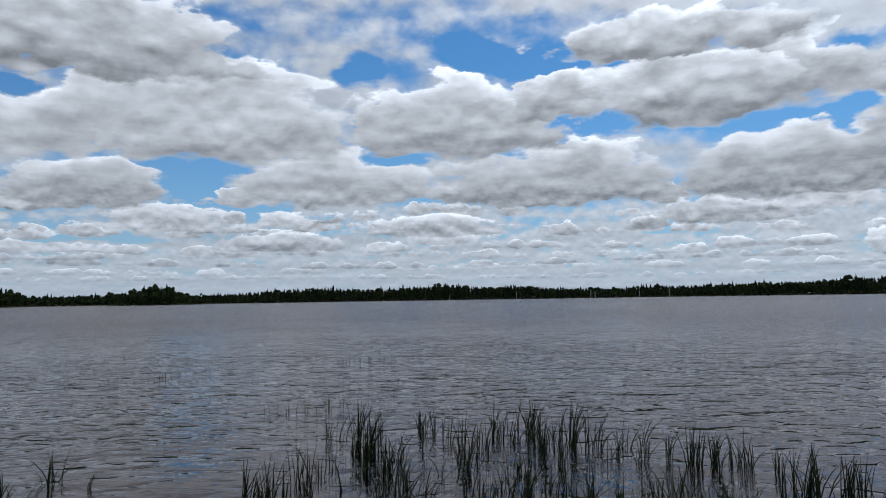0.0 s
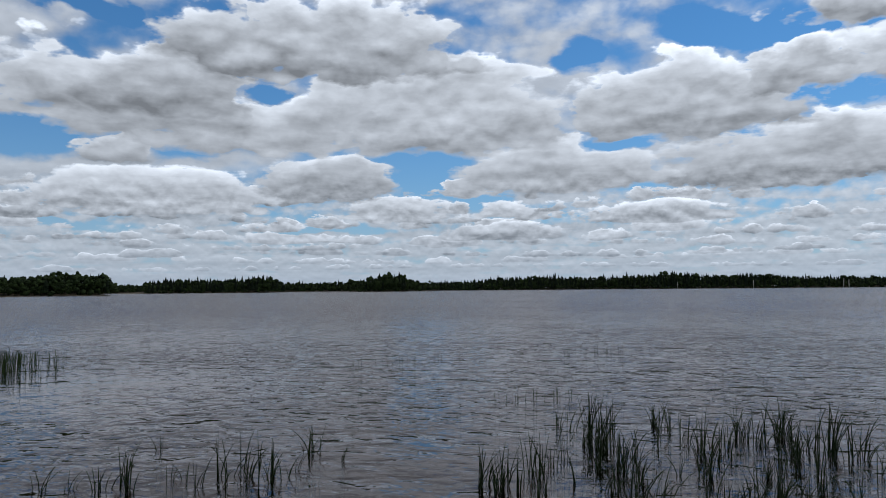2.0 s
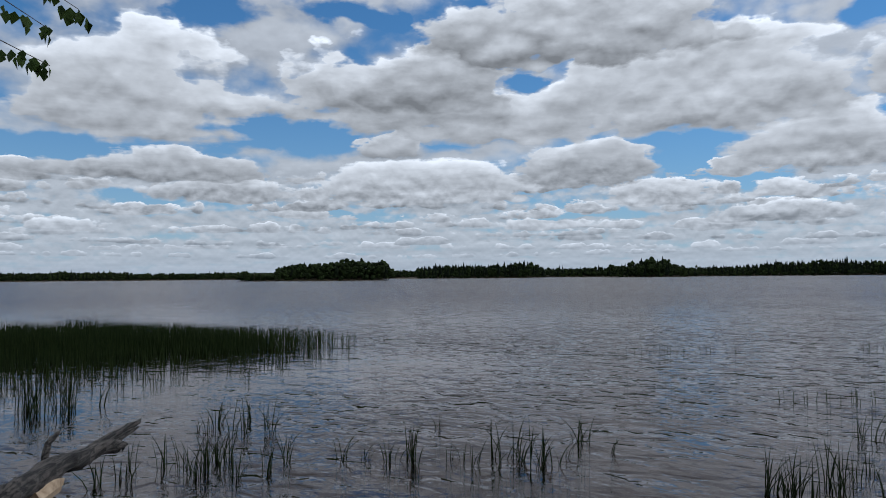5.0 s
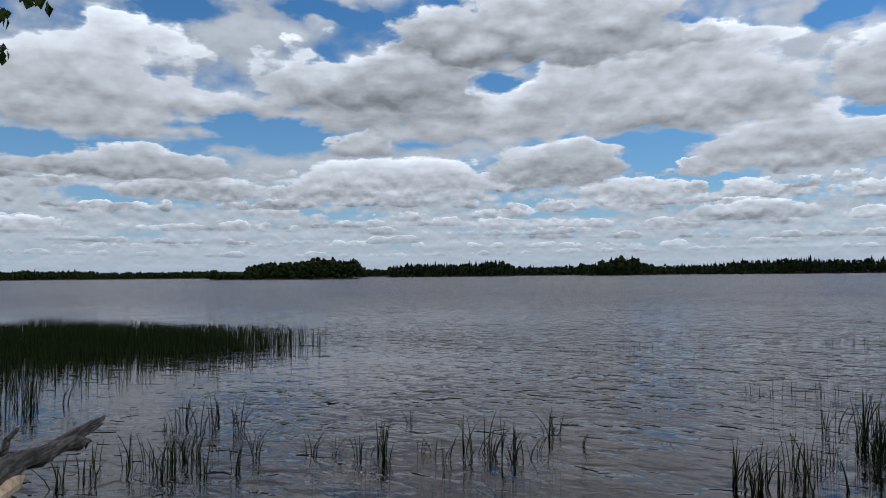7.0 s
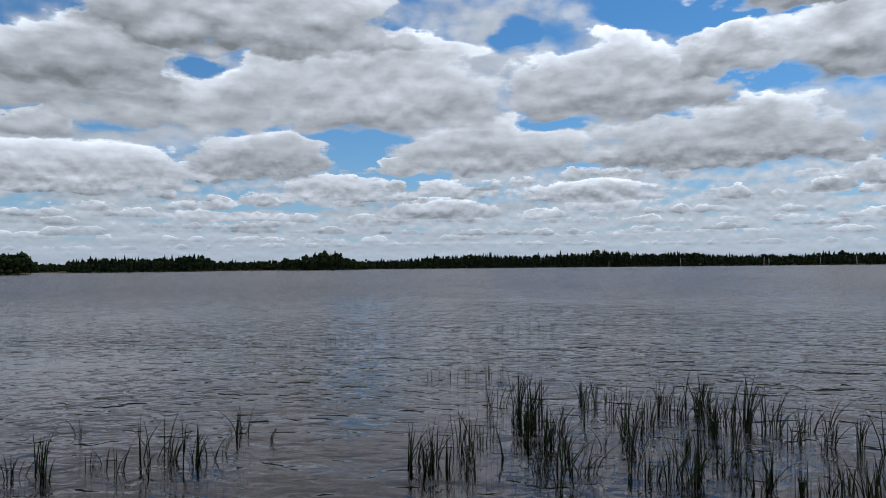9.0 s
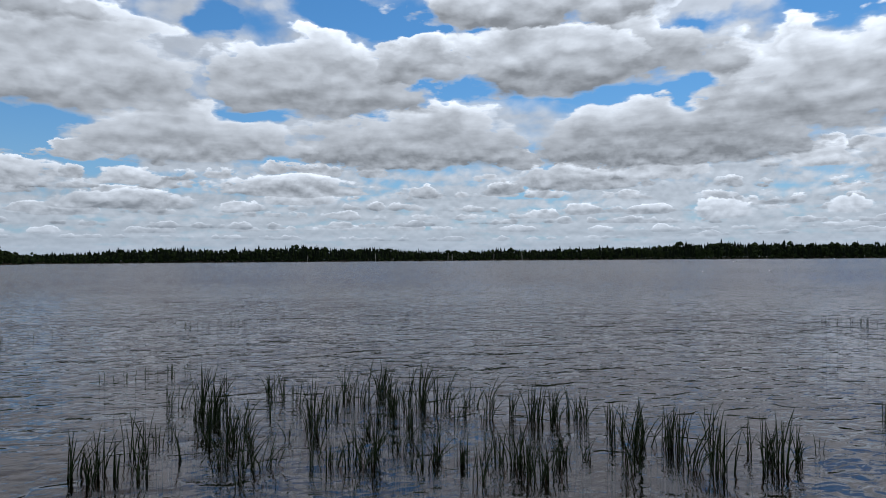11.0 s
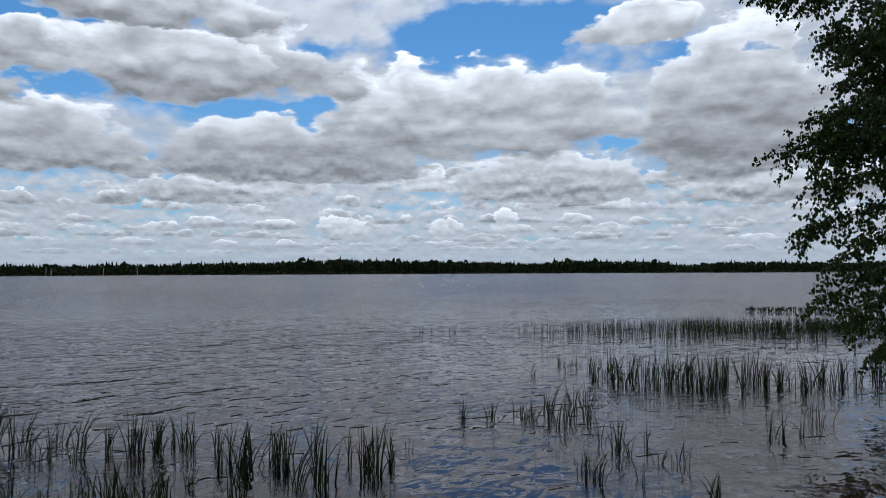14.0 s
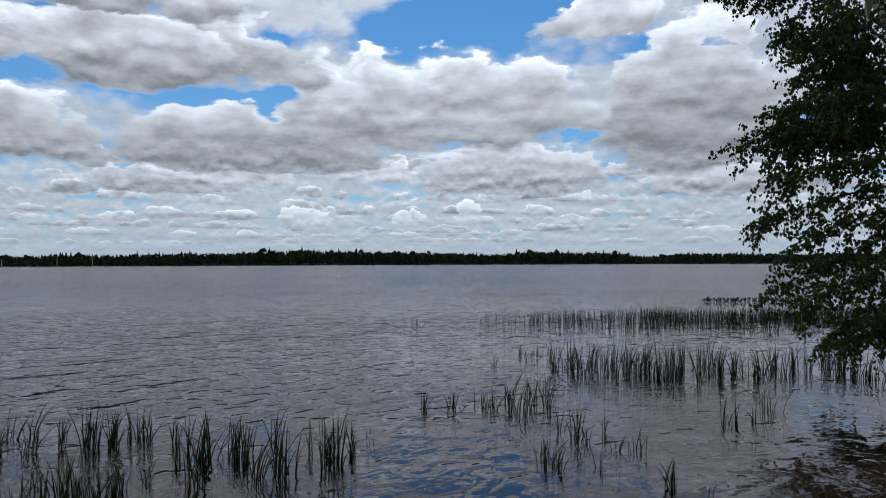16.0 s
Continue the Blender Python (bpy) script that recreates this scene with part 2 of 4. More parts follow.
# cloud is brighter round the hidden sun
sunward = g.node("ShaderNodeVectorMath", (way, tuple(sun_way)), operation="DOT_PRODUCT").outputs["Value"]
# mostly unseen above the view; strength added to brighten the water's reflections
tone = g.math("MULTIPLY", tone, g.math("MULTIPLY_ADD", g.math("POWER", g.math("MAXIMUM", sunward, 0.0), 14.0), 2.2, g.math("MULTIPLY_ADD", g.math("POWER", g.math("MAXIMUM", sunward, 0.0), 3.0), 0.58, 1.0)))
sky = g.node("ShaderNodeTexSky", sky_type="NISHITA", sun_disc=False, sun_elevation=radians(SUN_EL), sun_rotation=radians(-SUN_AZ), dust_density=0.2, ozone_density=3.0)
SKY_GAIN = 0.10
cloud = g.vec("MULTIPLY", g.xyz(tone, tone, tone), (0.965 / SKY_GAIN, 1 / SKY_GAIN, 1.04 / SKY_GAIN))
blue = g.vec("MULTIPLY", sky.outputs[0], (0.38, 0.71, 0.89))
HAZE = (0.37 / SKY_GAIN, 0.44 / SKY_GAIN, 0.52 / SKY_GAIN, 1)
blue = g.mix(g.math("MULTIPLY", g.math("POWER", 2.718, g.math("MULTIPLY", g.math("MAXIMUM", el, 0.0), -0.17)), 0.85), blue, HAZE)
air = g.mix(cover, blue, cloud)
air = g.mix(g.math("MULTIPLY", g.math("POWER", 2.718, g.math("MULTIPLY", g.math("MAXIMUM", el, 0.0), -0.33)), 0.7), air, HAZE)
bg = g.node("ShaderNodeBackground", (air, SKY_GAIN))
g.node("ShaderNodeOutputWorld", (bg.outputs[0],))


# ---------------------------------------------------------------- materials
def material(name):
    m = bpy.data.materials.new(name)
    m.use_nodes = True
    return m, Graph(m.node_tree)


def rough_material(name, dark, pale, scale=6.0, rough=0.8, bump=0.02, spread=0.0, through_light=0.0, gloss=0.3, by_object=False):
    """Two-tone grain at two scales, with relief; spread varies it from piece to piece."""
    m, q = material(name)
    co = q.node("ShaderNodeTexCoord").outputs["Object"]
    big = q.noise(co, scale * 0.18, 3.0)
    fine = q.noise(co, scale, 6.0, 0.6)
    f = q.step(q.math("ADD", q.math("MULTIPLY", big, 0.5), q.math("MULTIPLY", fine, 0.5)), 0.36, 0.64)
    if spread:
        island = q.node("ShaderNodeNewGeometry").outputs["Random Per Island"]
        if by_object:
            island = q.node("ShaderNodeObjectInfo").outputs["Random"]
        f = q.math("ADD", q.math("MULTIPLY", f, 1 - spread), q.math("MULTIPLY", island, spread))
    col = q.mix(f, (*dark, 1), (*pale, 1))
    b = q.node("ShaderNodeBump", {"Height": fine, "Distance": bump, "Strength": 0.7})
    p = q.node("ShaderNodeBsdfPrincipled", {"Base Color": col, "Roughness": rough, "Normal": b.outputs[0]})
    p.inputs["Specular IOR Level"].default_value = gloss
    out = p.outputs[0]
    if through_light:
        t = q.node("ShaderNodeBsdfTranslucent", {"Color": col})
        out = q.node("ShaderNodeMixShader", (through_light, out, t.outputs[0])).outputs[0]
    q.node("ShaderNodeOutputMaterial", (out,))
    return m


M_BANK = rough_material("bank_soil", (0.028, 0.022, 0.013), (0.11, 0.085, 0.05), 4.0, 0.9, 0.05)
M_REED = rough_material("reed_blade", (0.005, 0.011, 0.003), (0.021, 0.032, 0.010), 9.0, 0.5, 0.002, 0.7, 0.12, gloss=0.08, by_object=True)
M_BULRUSH = rough_material("bulrush_stem", (0.007, 0.015, 0.004), (0.027, 0.042, 0.011), 9.0, 0.5, 0.002, 0.7, 0.12, gloss=0.08)


def grained_wood(name, dark, pale, turn):
    """Old wood with long cracks along its grain."""
    m, q = material(name)
    co = q.node("ShaderNodeTexCoord").outputs["Object"]
    mp = q.node("ShaderNodeMapping", {"Vector": co, "Rotation": (0, 0, radians(turn))})
    mp = q.node("ShaderNodeMapping", {"Vector": mp.outputs[0], "Scale": (1.0, 15, 15)})
    grain = q.noise(mp.outputs[0], 3.0, 6.0, 0.65, 0.6)
    blotch = q.noise(co, 5.0, 3.0)
    crack = q.step(grain, 0.43, 0.53)
    f = q.math("MULTIPLY", q.step(q.math("ADD", q.math("MULTIPLY", grain, 0.6), q.math("MULTIPLY", blotch, 0.4)), 0.38, 0.66), crack)
    b = q.node("ShaderNodeBump", {"Height": grain, "Distance": 0.04, "Strength": 1.0})
    p = q.node("ShaderNodeBsdfPrincipled", {"Base Color": q.mix(f, (*dark, 1), (*pale, 1)), "Roughness": 0.85, "Normal": b.outputs[0]})
    q.node("ShaderNodeOutputMaterial", (p.outputs[0],))
    return m


M_DRIFT = grained_wood("weathered_wood", (0.004, 0.003, 0.0025), (0.10, 0.085, 0.075), 45)
M_BARE = rough_material("bare_split_wood", (0.22, 0.15, 0.09), (0.42, 0.32, 0.22), 18.0, 0.8, 0.006)
M_BIRCH_BARK = rough_material("birch_bark", (0.08, 0.07, 0.06), (0.58, 0.55, 0.5), 9.0, 0.7, 0.004)
M_TWIG = rough_material("birch_twig", (0.05, 0.035, 0.025), (0.13, 0.1, 0.08), 20.0, 0.7, 0.002)
M_LEAF = rough_material("birch_leaf", (0.009, 0.022, 0.005), (0.048, 0.082, 0.017), 5.0, 0.45, 0.001, 0.7, 0.16, gloss=0.08)
M_SPRUCE = rough_material("spruce_needles", (0.003, 0.006, 0.003), (0.010, 0.016, 0.007), 0.5, 0.9, 0.1, 0.5, gloss=0.08)
M_BROADLEAF = rough_material("far_leaves", (0.004, 0.008, 0.003), (0.030, 0.046, 0.013), 0.5, 0.9, 0.1, 0.6, gloss=0.08)
M_DEADWOOD = rough_material("bleached_trunk", (0.22, 0.2, 0.17), (0.42, 0.4, 0.36), 2.0, 0.8, 0.01)


def water_material():
    m, q = material("lake_water")
    co = q.node("ShaderNodeNewGeometry").outputs["Position"]

    def level(at):
        total = None
        # waves per metre, stretch along the crests, turn, height, how sharp the crests are
        for scale, stretch, turn, tall, sharp in ((0.55, 0.55, -4, 0.10, 0.15), (1.5, 0.7, 7, 0.052, 0.2), (3.3, 0.7, -8, 0.045, 0.25), (7.0, 0.7, 6, 0.017, 0.2)):
            mp = q.node("ShaderNodeMapping", {"Vector": at, "Rotation": (0, 0, radians(turn)), "Scale": (stretch, 1, 1)})
            n = q.noise(mp.outputs[0], scale, 1.0, 0.5, 0.7)
            if sharp:
                fold = q.math("ABSOLUTE", q.math("ADD", n, -0.5))
                n = q.math("MULTIPLY_ADD", fold, -2.0 * sharp, n)
            total = q.math("MULTIPLY_ADD", n, tall, 0.0 if total is None else total)
        return total

    step = 0.015
    here = level(co)
    gust = q.step(q.noise(co, 0.06, 3.0), 0.35, 0.65, 0.75 / step, 1.15 / step)
    px, py, _ = q.node("ShaderNodeSeparateXYZ", (co,)).outputs
    away = q.node("ShaderNodeVectorMath", (co,), operation="LENGTH").outputs["Value"]
    # sheltered water before the reed beds to either side, and close to the bank
    lee = q.math("MAXIMUM", q.step(px, -5.5, -11.0), q.math("MULTIPLY", q.step(px, 5.0, 10.0), 0.45))
    lee = q.math("MULTIPLY", lee, q.step(q.math("MULTIPLY_ADD", q.noise(co, 0.35, 2.0), 6.0, py), 19.0, 13.0))
    calm = q.math("MULTIPLY", q.step(away, 4.0, 12.0, 0.62, 1.1), q.math("MULTIPLY_ADD", lee, -0.68, 1.0))
    gust = q.math("MULTIPLY", gust, calm)
    sx = q.math("MULTIPLY", q.math("SUBTRACT", here, level(q.vec("ADD", co, (step, 0, 0)))), gust)
    sy = q.math("MULTIPLY", q.math("SUBTRACT", here, level(q.vec("ADD", co, (0, step, 0)))), gust)
    # long gentle backs and short steep faces
    steep = q.math("SQRT", q.math("ADD", q.math("MULTIPLY", sx, sx), q.math("MULTIPLY", sy, sy)))
    steep = q.math("MINIMUM", q.math("MINIMUM", q.math("POWER", q.math("DIVIDE", steep, 0.15), 0.4), 1.1), q.math("DIVIDE", 0.34, q.math("MAXIMUM", steep, 0.01)))
    sx, sy = q.math("MULTIPLY", sx, steep), q.math("MULTIPLY", sy, steep)
    # over open water the normals lean to the camera's spot, to fit its view
    tilt_to_view = q.math("DIVIDE", q.math("MULTIPLY", q.step(away, 8.0, 70.0, 0.0, 0.14), q.math("SUBTRACT", 1.0, lee)), away)
    # stands for wave faces towards the bank, mirroring higher sky
    normal = q.vec("NORMALIZE", q.xyz(q.math("SUBTRACT", sx, q.math("MULTIPLY", px, tilt_to_view)), q.math("SUBTRACT", sy, q.math("MULTIPLY", py, tilt_to_view)), 1.0))
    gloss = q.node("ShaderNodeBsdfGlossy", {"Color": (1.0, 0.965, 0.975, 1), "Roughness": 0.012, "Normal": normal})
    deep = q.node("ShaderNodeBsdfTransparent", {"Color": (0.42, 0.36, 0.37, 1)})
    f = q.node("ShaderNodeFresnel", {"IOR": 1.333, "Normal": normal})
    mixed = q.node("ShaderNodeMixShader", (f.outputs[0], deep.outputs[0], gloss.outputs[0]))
    q.node("ShaderNodeOutputMaterial", (mixed.outputs[0],))
    return m


M_WATER = water_material()


# ---------------------------------------------------------------- mesh helpers
class Soup:
    """Gathers vertices and faces for one mesh."""

    def __init__(self):
        self.v, self.f = [], []

    def tube(self, pts, radii, sides=5, cap=True):
        base, n = len(self.v), len(pts)
        for i, (p, r) in enumerate(zip(pts, radii)):
            p = Vector(p)
            d = (Vector(pts[min(i + 1, n - 1)]) - Vector(pts[max(i - 1, 0)])).normalized()
            a = d.cross(Vector((0.31, 0.95, 0.1))).normalized()
            c = d.cross(a)
            for k in range(sides):
                w = 2 * math.pi * k / sides
                self.v.append(tuple(p + (a * math.cos(w) + c * math.sin(w)) * r))
        for i in range(n - 1):
            for k in range(sides):
                k2 = (k + 1) % sides
                self.f.append((base + i * sides + k, base + i * sides + k2, base + (i + 1) * sides + k2, base + (i + 1) * sides + k))
        if cap:
            self.f.append(tuple(base + k for k in reversed(range(sides))))
            self.f.append(tuple(base + (n - 1) * sides + k for k in range(sides)))

    def ob(self, name, mat, parent=None, smooth=True):
        me = bpy.data.meshes.new(name)
        me.from_pydata(self.v, [], self.f)
        me.materials.append(mat)
        if smooth:
            me.polygons.foreach_set("use_smooth", [True] * len(me.polygons))
        me.update()
        o = new(name, me)
        if parent is not None:
            o.parent = parent
        return o


def polar(deg, r):
    a = radians(deg)
    return -math.sin(a) * r, math.cos(a) * r


def lerp_table(rows, a):
    """Value at a of a table of (angle, value), by falling angle."""
    if a >= rows[0][0]:
        return rows[0][1]
    for (a0, v0), (a1, v1) in zip(rows, rows[1:]):
        if a1 <= a <= a0:
            return v0 + (v1 - v0) * (a0 - a) / (a0 - a1 + 1e-9)
    return rows[-1][1]


# ---------------------------------------------------------------- ground and water
def shore_y(x):
    """The near bank's edge."""
    return 0.95 + 0.25 * math.sin(x * 0.55 + 0.4) + 0.12 * math.sin(x * 1.9) + 0.004 * x * x * (1 if abs(x) < 60 else 0)


# land across the water: from, to (degrees), near and far distance
LANDS = [(85, -90, 598, 9000), (53.6, 41.8, 335, 380), (42.0, 30.0, 520, 640), (25.5, 18.5, 500, 640)]


def ground_z(x, y):
    r, a = math.hypot(x, y), math.degrees(math.atan2(-x, y))
    out = y - shore_y(x)
    if r > 200:
        z = -3.0
        if abs(a) > 88 or y < 0:
            z = 1.2
        for hi, lo, d0, d1 in LANDS:
            if lo <= a <= hi and d0 <= r <= d1:
                edge = min(r - d0, d1 - r, (hi - a) * 8, (a - lo) * 8)
                z = max(z, -0.5 + min(edge * 0.12, 2.0))
        return z
    z = -0.13 * out if out > 0 else -0.28 * out
    z = max(min(z, 0.33), -3.0)
    return z + (noise.noise((x * 0.8, y * 0.8, 0)) * 0.05 + noise.noise((x * 3, y * 3, 4)) * 0.015)


def build_ground():
    radii = [0.35 * 1.075 ** i for i in range(88)] + [220, 260, 300, 325, 332, 336, 340, 350, 365, 378, 384, 420, 470, 495, 502, 508, 518, 524, 530, 545, 580, 595, 600, 606, 615, 630, 650, 700, 900, 1400, 2400, 4600]
    radii = sorted(r for r in set(radii))
    seg = 300
    s = Soup()
    s.v.append((0, 0, ground_z(0, 0)))
    for r in radii:
        for k in range(seg):
            x, y = polar(360 * k / seg, r)
            s.v.append((x, y, ground_z(x, y)))
    for k in range(seg):
        s.f.append((0, 1 + k, 1 + (k + 1) % seg))
    for i in range(len(radii) - 1):
        for k in range(seg):
            a, b = 1 + i * seg + k, 1 + i * seg + (k + 1) % seg
            s.f.append((a, a + seg, b + seg, b))
    tagged(s.ob("ground", M_BANK), "dark peaty lake bed and low grassy bank", "ground", kind="structure")


build_ground()
w = Soup()
for k in range(96):
    x, y = polar(360 * k / 96, 640)
    w.v.append((x, y if y > -2 else -2.0, 0.0))
w.f.append(tuple(range(96)))
tagged(w.ob("water", M_WATER, smooth=False), "wind-rippled dark lake water reflecting grey cloud", "water", kind="structure")


# ---------------------------------------------------------------- far woods
rng = random.Random(7)


def conifer(s, x, y, z, h, w):
    """A ragged spruce: tiers of drooping boughs round a stem."""
    tiers = 6
    s.tube([(x, y, z - 0.4), (x, y, z + h * 0.9)], [h * 0.012 + 0.05, 0.03], 3, False)
    for i in range(tiers):
        u = i / tiers
        z0 = z + h * (0.10 + 0.80 * u)
        top = z + h * min(1.0, 0.10 + 0.80 * u + 0.30)
        r = w * (1 - u) ** 0.8 * rng.uniform(0.75, 1.2) + 0.12
        base, n = len(s.v), 7
        turn = rng.uniform(0, 6.28)
        for k in range(n):
            a = turn + 2 * math.pi * k / n
            rr = r * rng.uniform(0.55, 1.15)
            s.v.append((x + rr * math.cos(a), y + rr * math.sin(a), z0 + rng.uniform(-0.03, 0.04) * h))
        s.v.append((x + rng.uniform(-.1, .1), y, top))
        for k in range(n):
            s.f.append((base + k, base + (k + 1) % n, base + n))


def broadleaf(s, x, y, z, h, w, clumps=9):
    """A round-headed tree: a stem and uneven clumps of leaves."""
    s.tube([(x, y, z - 0.4), (x + rng.uniform(-.3, .3), y, z + h * 0.6)], [0.16, 0.07], 3, False)
    for i in range(clumps):
        a, rr = rng.uniform(0, 6.28), w * math.sqrt(rng.random()) * 0.75
        zz = z + h * rng.uniform(0.28, 0.86)
        if i == 0:
            rr, zz = 0.1, z + h * 0.86
        cx, cy = x + rr * math.cos(a), y + rr * math.sin(a)
        cr = w * rng.uniform(0.32, 0.55)
        base = len(s.v)
        n = 6
        for j, (lat, rad) in enumerate(((-0.7, 0.6), (0.0, 1.0), (0.6, 0.75))):
            for k in range(n):
                b = 2 * math.pi * (k + 0.5 * j) / n
                q = cr * rad * rng.uniform(0.65, 1.25)
                s.v.append((cx + q * math.cos(b), cy + q * math.sin(b), zz + cr * (lat + rng.uniform(-.25, .25))))
        s.v.append((cx, cy, zz + cr * rng.uniform(0.8, 1.3)))
        for j in range(2):
            for k in range(n):
                s.f.append((base + j * n + k, base + j * n + (k + 1) % n, base + (j + 1) * n + (k + 1) % n, base + (j + 1) * n + k))
        for k in range(n):
            s.f.append((base + 2 * n + k, base + 2 * n + (k + 1) % n, base + 3 * n))


def woods(label, tops, dist, rows, gap_m, conifers, mat_c, mat_b, deep=6.0, ragged=0.16):
    """A stand of trees along the far shore whose tops follow the table of (degrees, degrees up)."""
    sc, sb = Soup(), Soup()
    hi, lo = tops[0][0], tops[-1][0]
    for row in range(rows):
        d = dist + 3 + row * deep
        a = hi
        while a > lo:
            x, y = polar(a + rng.uniform(-.05, .05), d + rng.uniform(-2, 2))
            z = 0.8 + 0.1 * row
            e = lerp_table(tops, a)
            tall = 1.10 * (1.8 + dist * math.tan(radians(e)) - z)
            h = tall * (0.97 + ragged * rng.uniform(-0.9, 0.35)) * (0.75, 0.92, 1.0, 1.0, 1.0, 1.0)[row]
            if rng.random() < 0.06 and row > 0:
                h = tall * (1 + ragged * rng.uniform(0.3, 1.4))
            h = max(h, 1.5)
            if rng.random() < conifers:
                conifer(sc, x, y, z, h, h * rng.uniform(0.13, 0.2) + 0.5)
            else:
                broadleaf(sb, x, y, z, h * 0.93, h * rng.uniform(0.2, 0.3) + 0.4)
            a -= math.degrees(gap_m * rng.uniform(0.6, 1.4) / d)
    a = hi
    while a > lo:
        x, y = polar(a, dist + rng.uniform(1.0, 3.0))
        broadleaf(sb, x, y, 0.1, rng.uniform(1.5, 4.0), rng.uniform(1.2, 2.4), 5)
        a -= math.degrees(rng.uniform(1.6, 3.6) / dist)
    # low leafy rows added under the trees to block sky between the trunks
    for back, part_h in ((7.0, 0.50), (14.0, 0.68), (20.0, 0.74)):
        a = hi
        while a > lo:
            x, y = polar(a, dist + back)
            tall = 1.8 + dist * math.tan(radians(lerp_table(tops, a)))
            broadleaf(sb, x, y, 0.6, max(1.2, tall * part_h * rng.uniform(0.85, 1.1)), rng.uniform(2.0, 2.8), 5)
            a -= math.degrees(2.3 / dist)
    if sc.v:
        tagged(sc.ob("far_spruce_wood", mat_c, smooth=False), label + ", dark pointed spruces", "forest", kind="stuff")
    tagged(sb.ob("far_leafy_wood", mat_b, smooth=False), label + ", dull green leafy trees and bushes", "forest", kind="stuff")


MAIN_A = [(20, 0.45), (18.4, 0.56), (16.3, 0.58), (14.2, 0.68), (13.2, 0.86), (11.8, 0.86), (9.6, 1.0), (8.5, 0.92), (7.3, 0.82), (5.1, 0.80), (2.8, 0.93), (0.6, 0.95),
          (-1.2, 1.02), (-3.8, 0.85), (-4.7, 0.95), (-6.8, 0.9), (-8.1, 0.7), (-10.2, 0.66), (-12.2, 0.58), (-14.3, 0.64), (-16.2, 0.72), (-18.8, 0.70), (-20.8, 0.77), (-23.4, 0.82)]
MAIN_B = [(-23.4, 0.82), (-26.8, 0.83), (-28.1, 0.83), (-29.0, 1.0), (-31.2, 1.02), (-33.4, 1.1), (-34.7, 0.95), (-36, 1.0), (-37.2, 0.88), (-38.5, 0.98), (-40.5, 0.92), (-42.6, 0.83),
          (-44.5, 0.76), (-48.2, 0.68), (-49.7, 0.92), (-51.4, 0.86), (-53.8, 0.78), (-55, 0.8), (-57.2, 0.74), (-58.4, 0.52), (-60, 0.5), (-62.1, 0.7), (-65.3, 0.65), (-69, 0.58), (-80, 0.6)]
woods("wooded far shore", MAIN_A, 600, 5, 2.8, 0.75, M_SPRUCE, M_BROADLEAF)
woods("wooded far shore", MAIN_B, 600, 5, 2.8, 0.65, M_SPRUCE, M_BROADLEAF)
woods("wooded head of the bay", [(80, 0.42), (66, 0.5), (63, 0.5), (61, 0.37), (57, 0.38), (55, 0.44), (52, 0.4), (48, 0.4), (41, 0.5), (40, 0.5), (36, 0.5), (30, 0.58), (24, 0.62), (19, 0.5)], 603, 4, 2.8, 0.65, M_SPRUCE, M_BROADLEAF)
woods("wooded island", [(50.9, 0.72), (49.8, 1.02), (49, 1.14), (46.8, 1.17), (45.5, 1.34), (43.7, 1.3), (42.9, 1.38), (42.3, 0.95)], 340, 4, 2.6, 0.15, M_SPRUCE, M_BROADLEAF, 5.0, 0.12)
woods("low islet by the wooded island", [(53.7, 0.2), (53.5, 0.6), (53.2, 0.55), (53.1, 0.2), (52.3, 0.22), (51.5, 0.18), (50.9, 0.3)], 340, 2, 2.4, 0.1, M_SPRUCE, M_BROADLEAF, 4.0, 0.2)
woods("wooded point", [(40.0, 0.74), (38, 0.9), (35.7, 0.9), (33.4, 0.88), (31.9, 1.14), (31.2, 1.12), (30.5, 0.82), (30, 0.6)], 522, 5, 2.6, 0.75, M_SPRUCE, M_BROADLEAF)
woods("pale green wooded cape", [(25.3, 0.55), (23.8, 0.82), (22.9, 1.05), (21.7, 1.15), (20.8, 1.05), (20, 0.8), (19, 0.45), (18.6, 0.3)], 502, 4, 2.6, 0.3, M_SPRUCE, M_BROADLEAF)



def islet_tree(a, dist, h, w, clumps):
    root = new("islet_tree")
    x, y = polar(a, dist)
    root.location = (x, y, 0.2)
    stem, crown = Soup(), Soup()
    stem.tube([(0, 0, -0.6), (0.1, 0, h * 0.4), (0.2, 0, h * 0.8)], [0.18, 0.13, 0.05], 6)
    for i in range(clumps):
        u = i / clumps
        broadleaf(crown, rng.gauss(0, w * 0.3), rng.gauss(0, w * 0.3), h * 0.12 + h * 0.35 * u, h * (0.5 - 0.12 * u), w * rng.uniform(0.5, 0.8), 7)
    stem.ob("trunk", M_TWIG, root)
    crown.ob("crown", M_BROADLEAF, root, smooth=False)
    tagged(root, "single leafy tree on the low islet across the water", "tree", "trees on the low islet")


for a, h, w, clumps in ((53.45, 5.6, 1.1, 6), (52.75, 3.9, 1.3, 4), (52.3, 4.1, 1.0, 4), (51.9, 3.4, 1.3, 3), (51.2, 3.0, 1.6, 3)):
    islet_tree(a, 339, h, w, clumps)

for a, top, lean in ((-0.45, 0.3, 0.1), (-5.75, 0.42, 0.0), (-11.5, 0.46, 0.2), (-11.85, 0.36, -0.1), (-15.15, 0.40, 0.1), (-17.4, 0.44, -0.2)):
    x, y = polar(a, 594)
    s = Soup()
    h = 1.8 + 594 * math.tan(radians(top))
    s.tube([(x, y, -0.6), (x + lean, y, h * 0.5), (x + lean * 2, y, h)], [0.3, 0.24, 0.15], 6)
    tagged(s.ob("dead_trunk", M_DEADWOOD), "bleached bare dead trunk standing at the far shore", "dead tree", "dead trunks on the far shore")


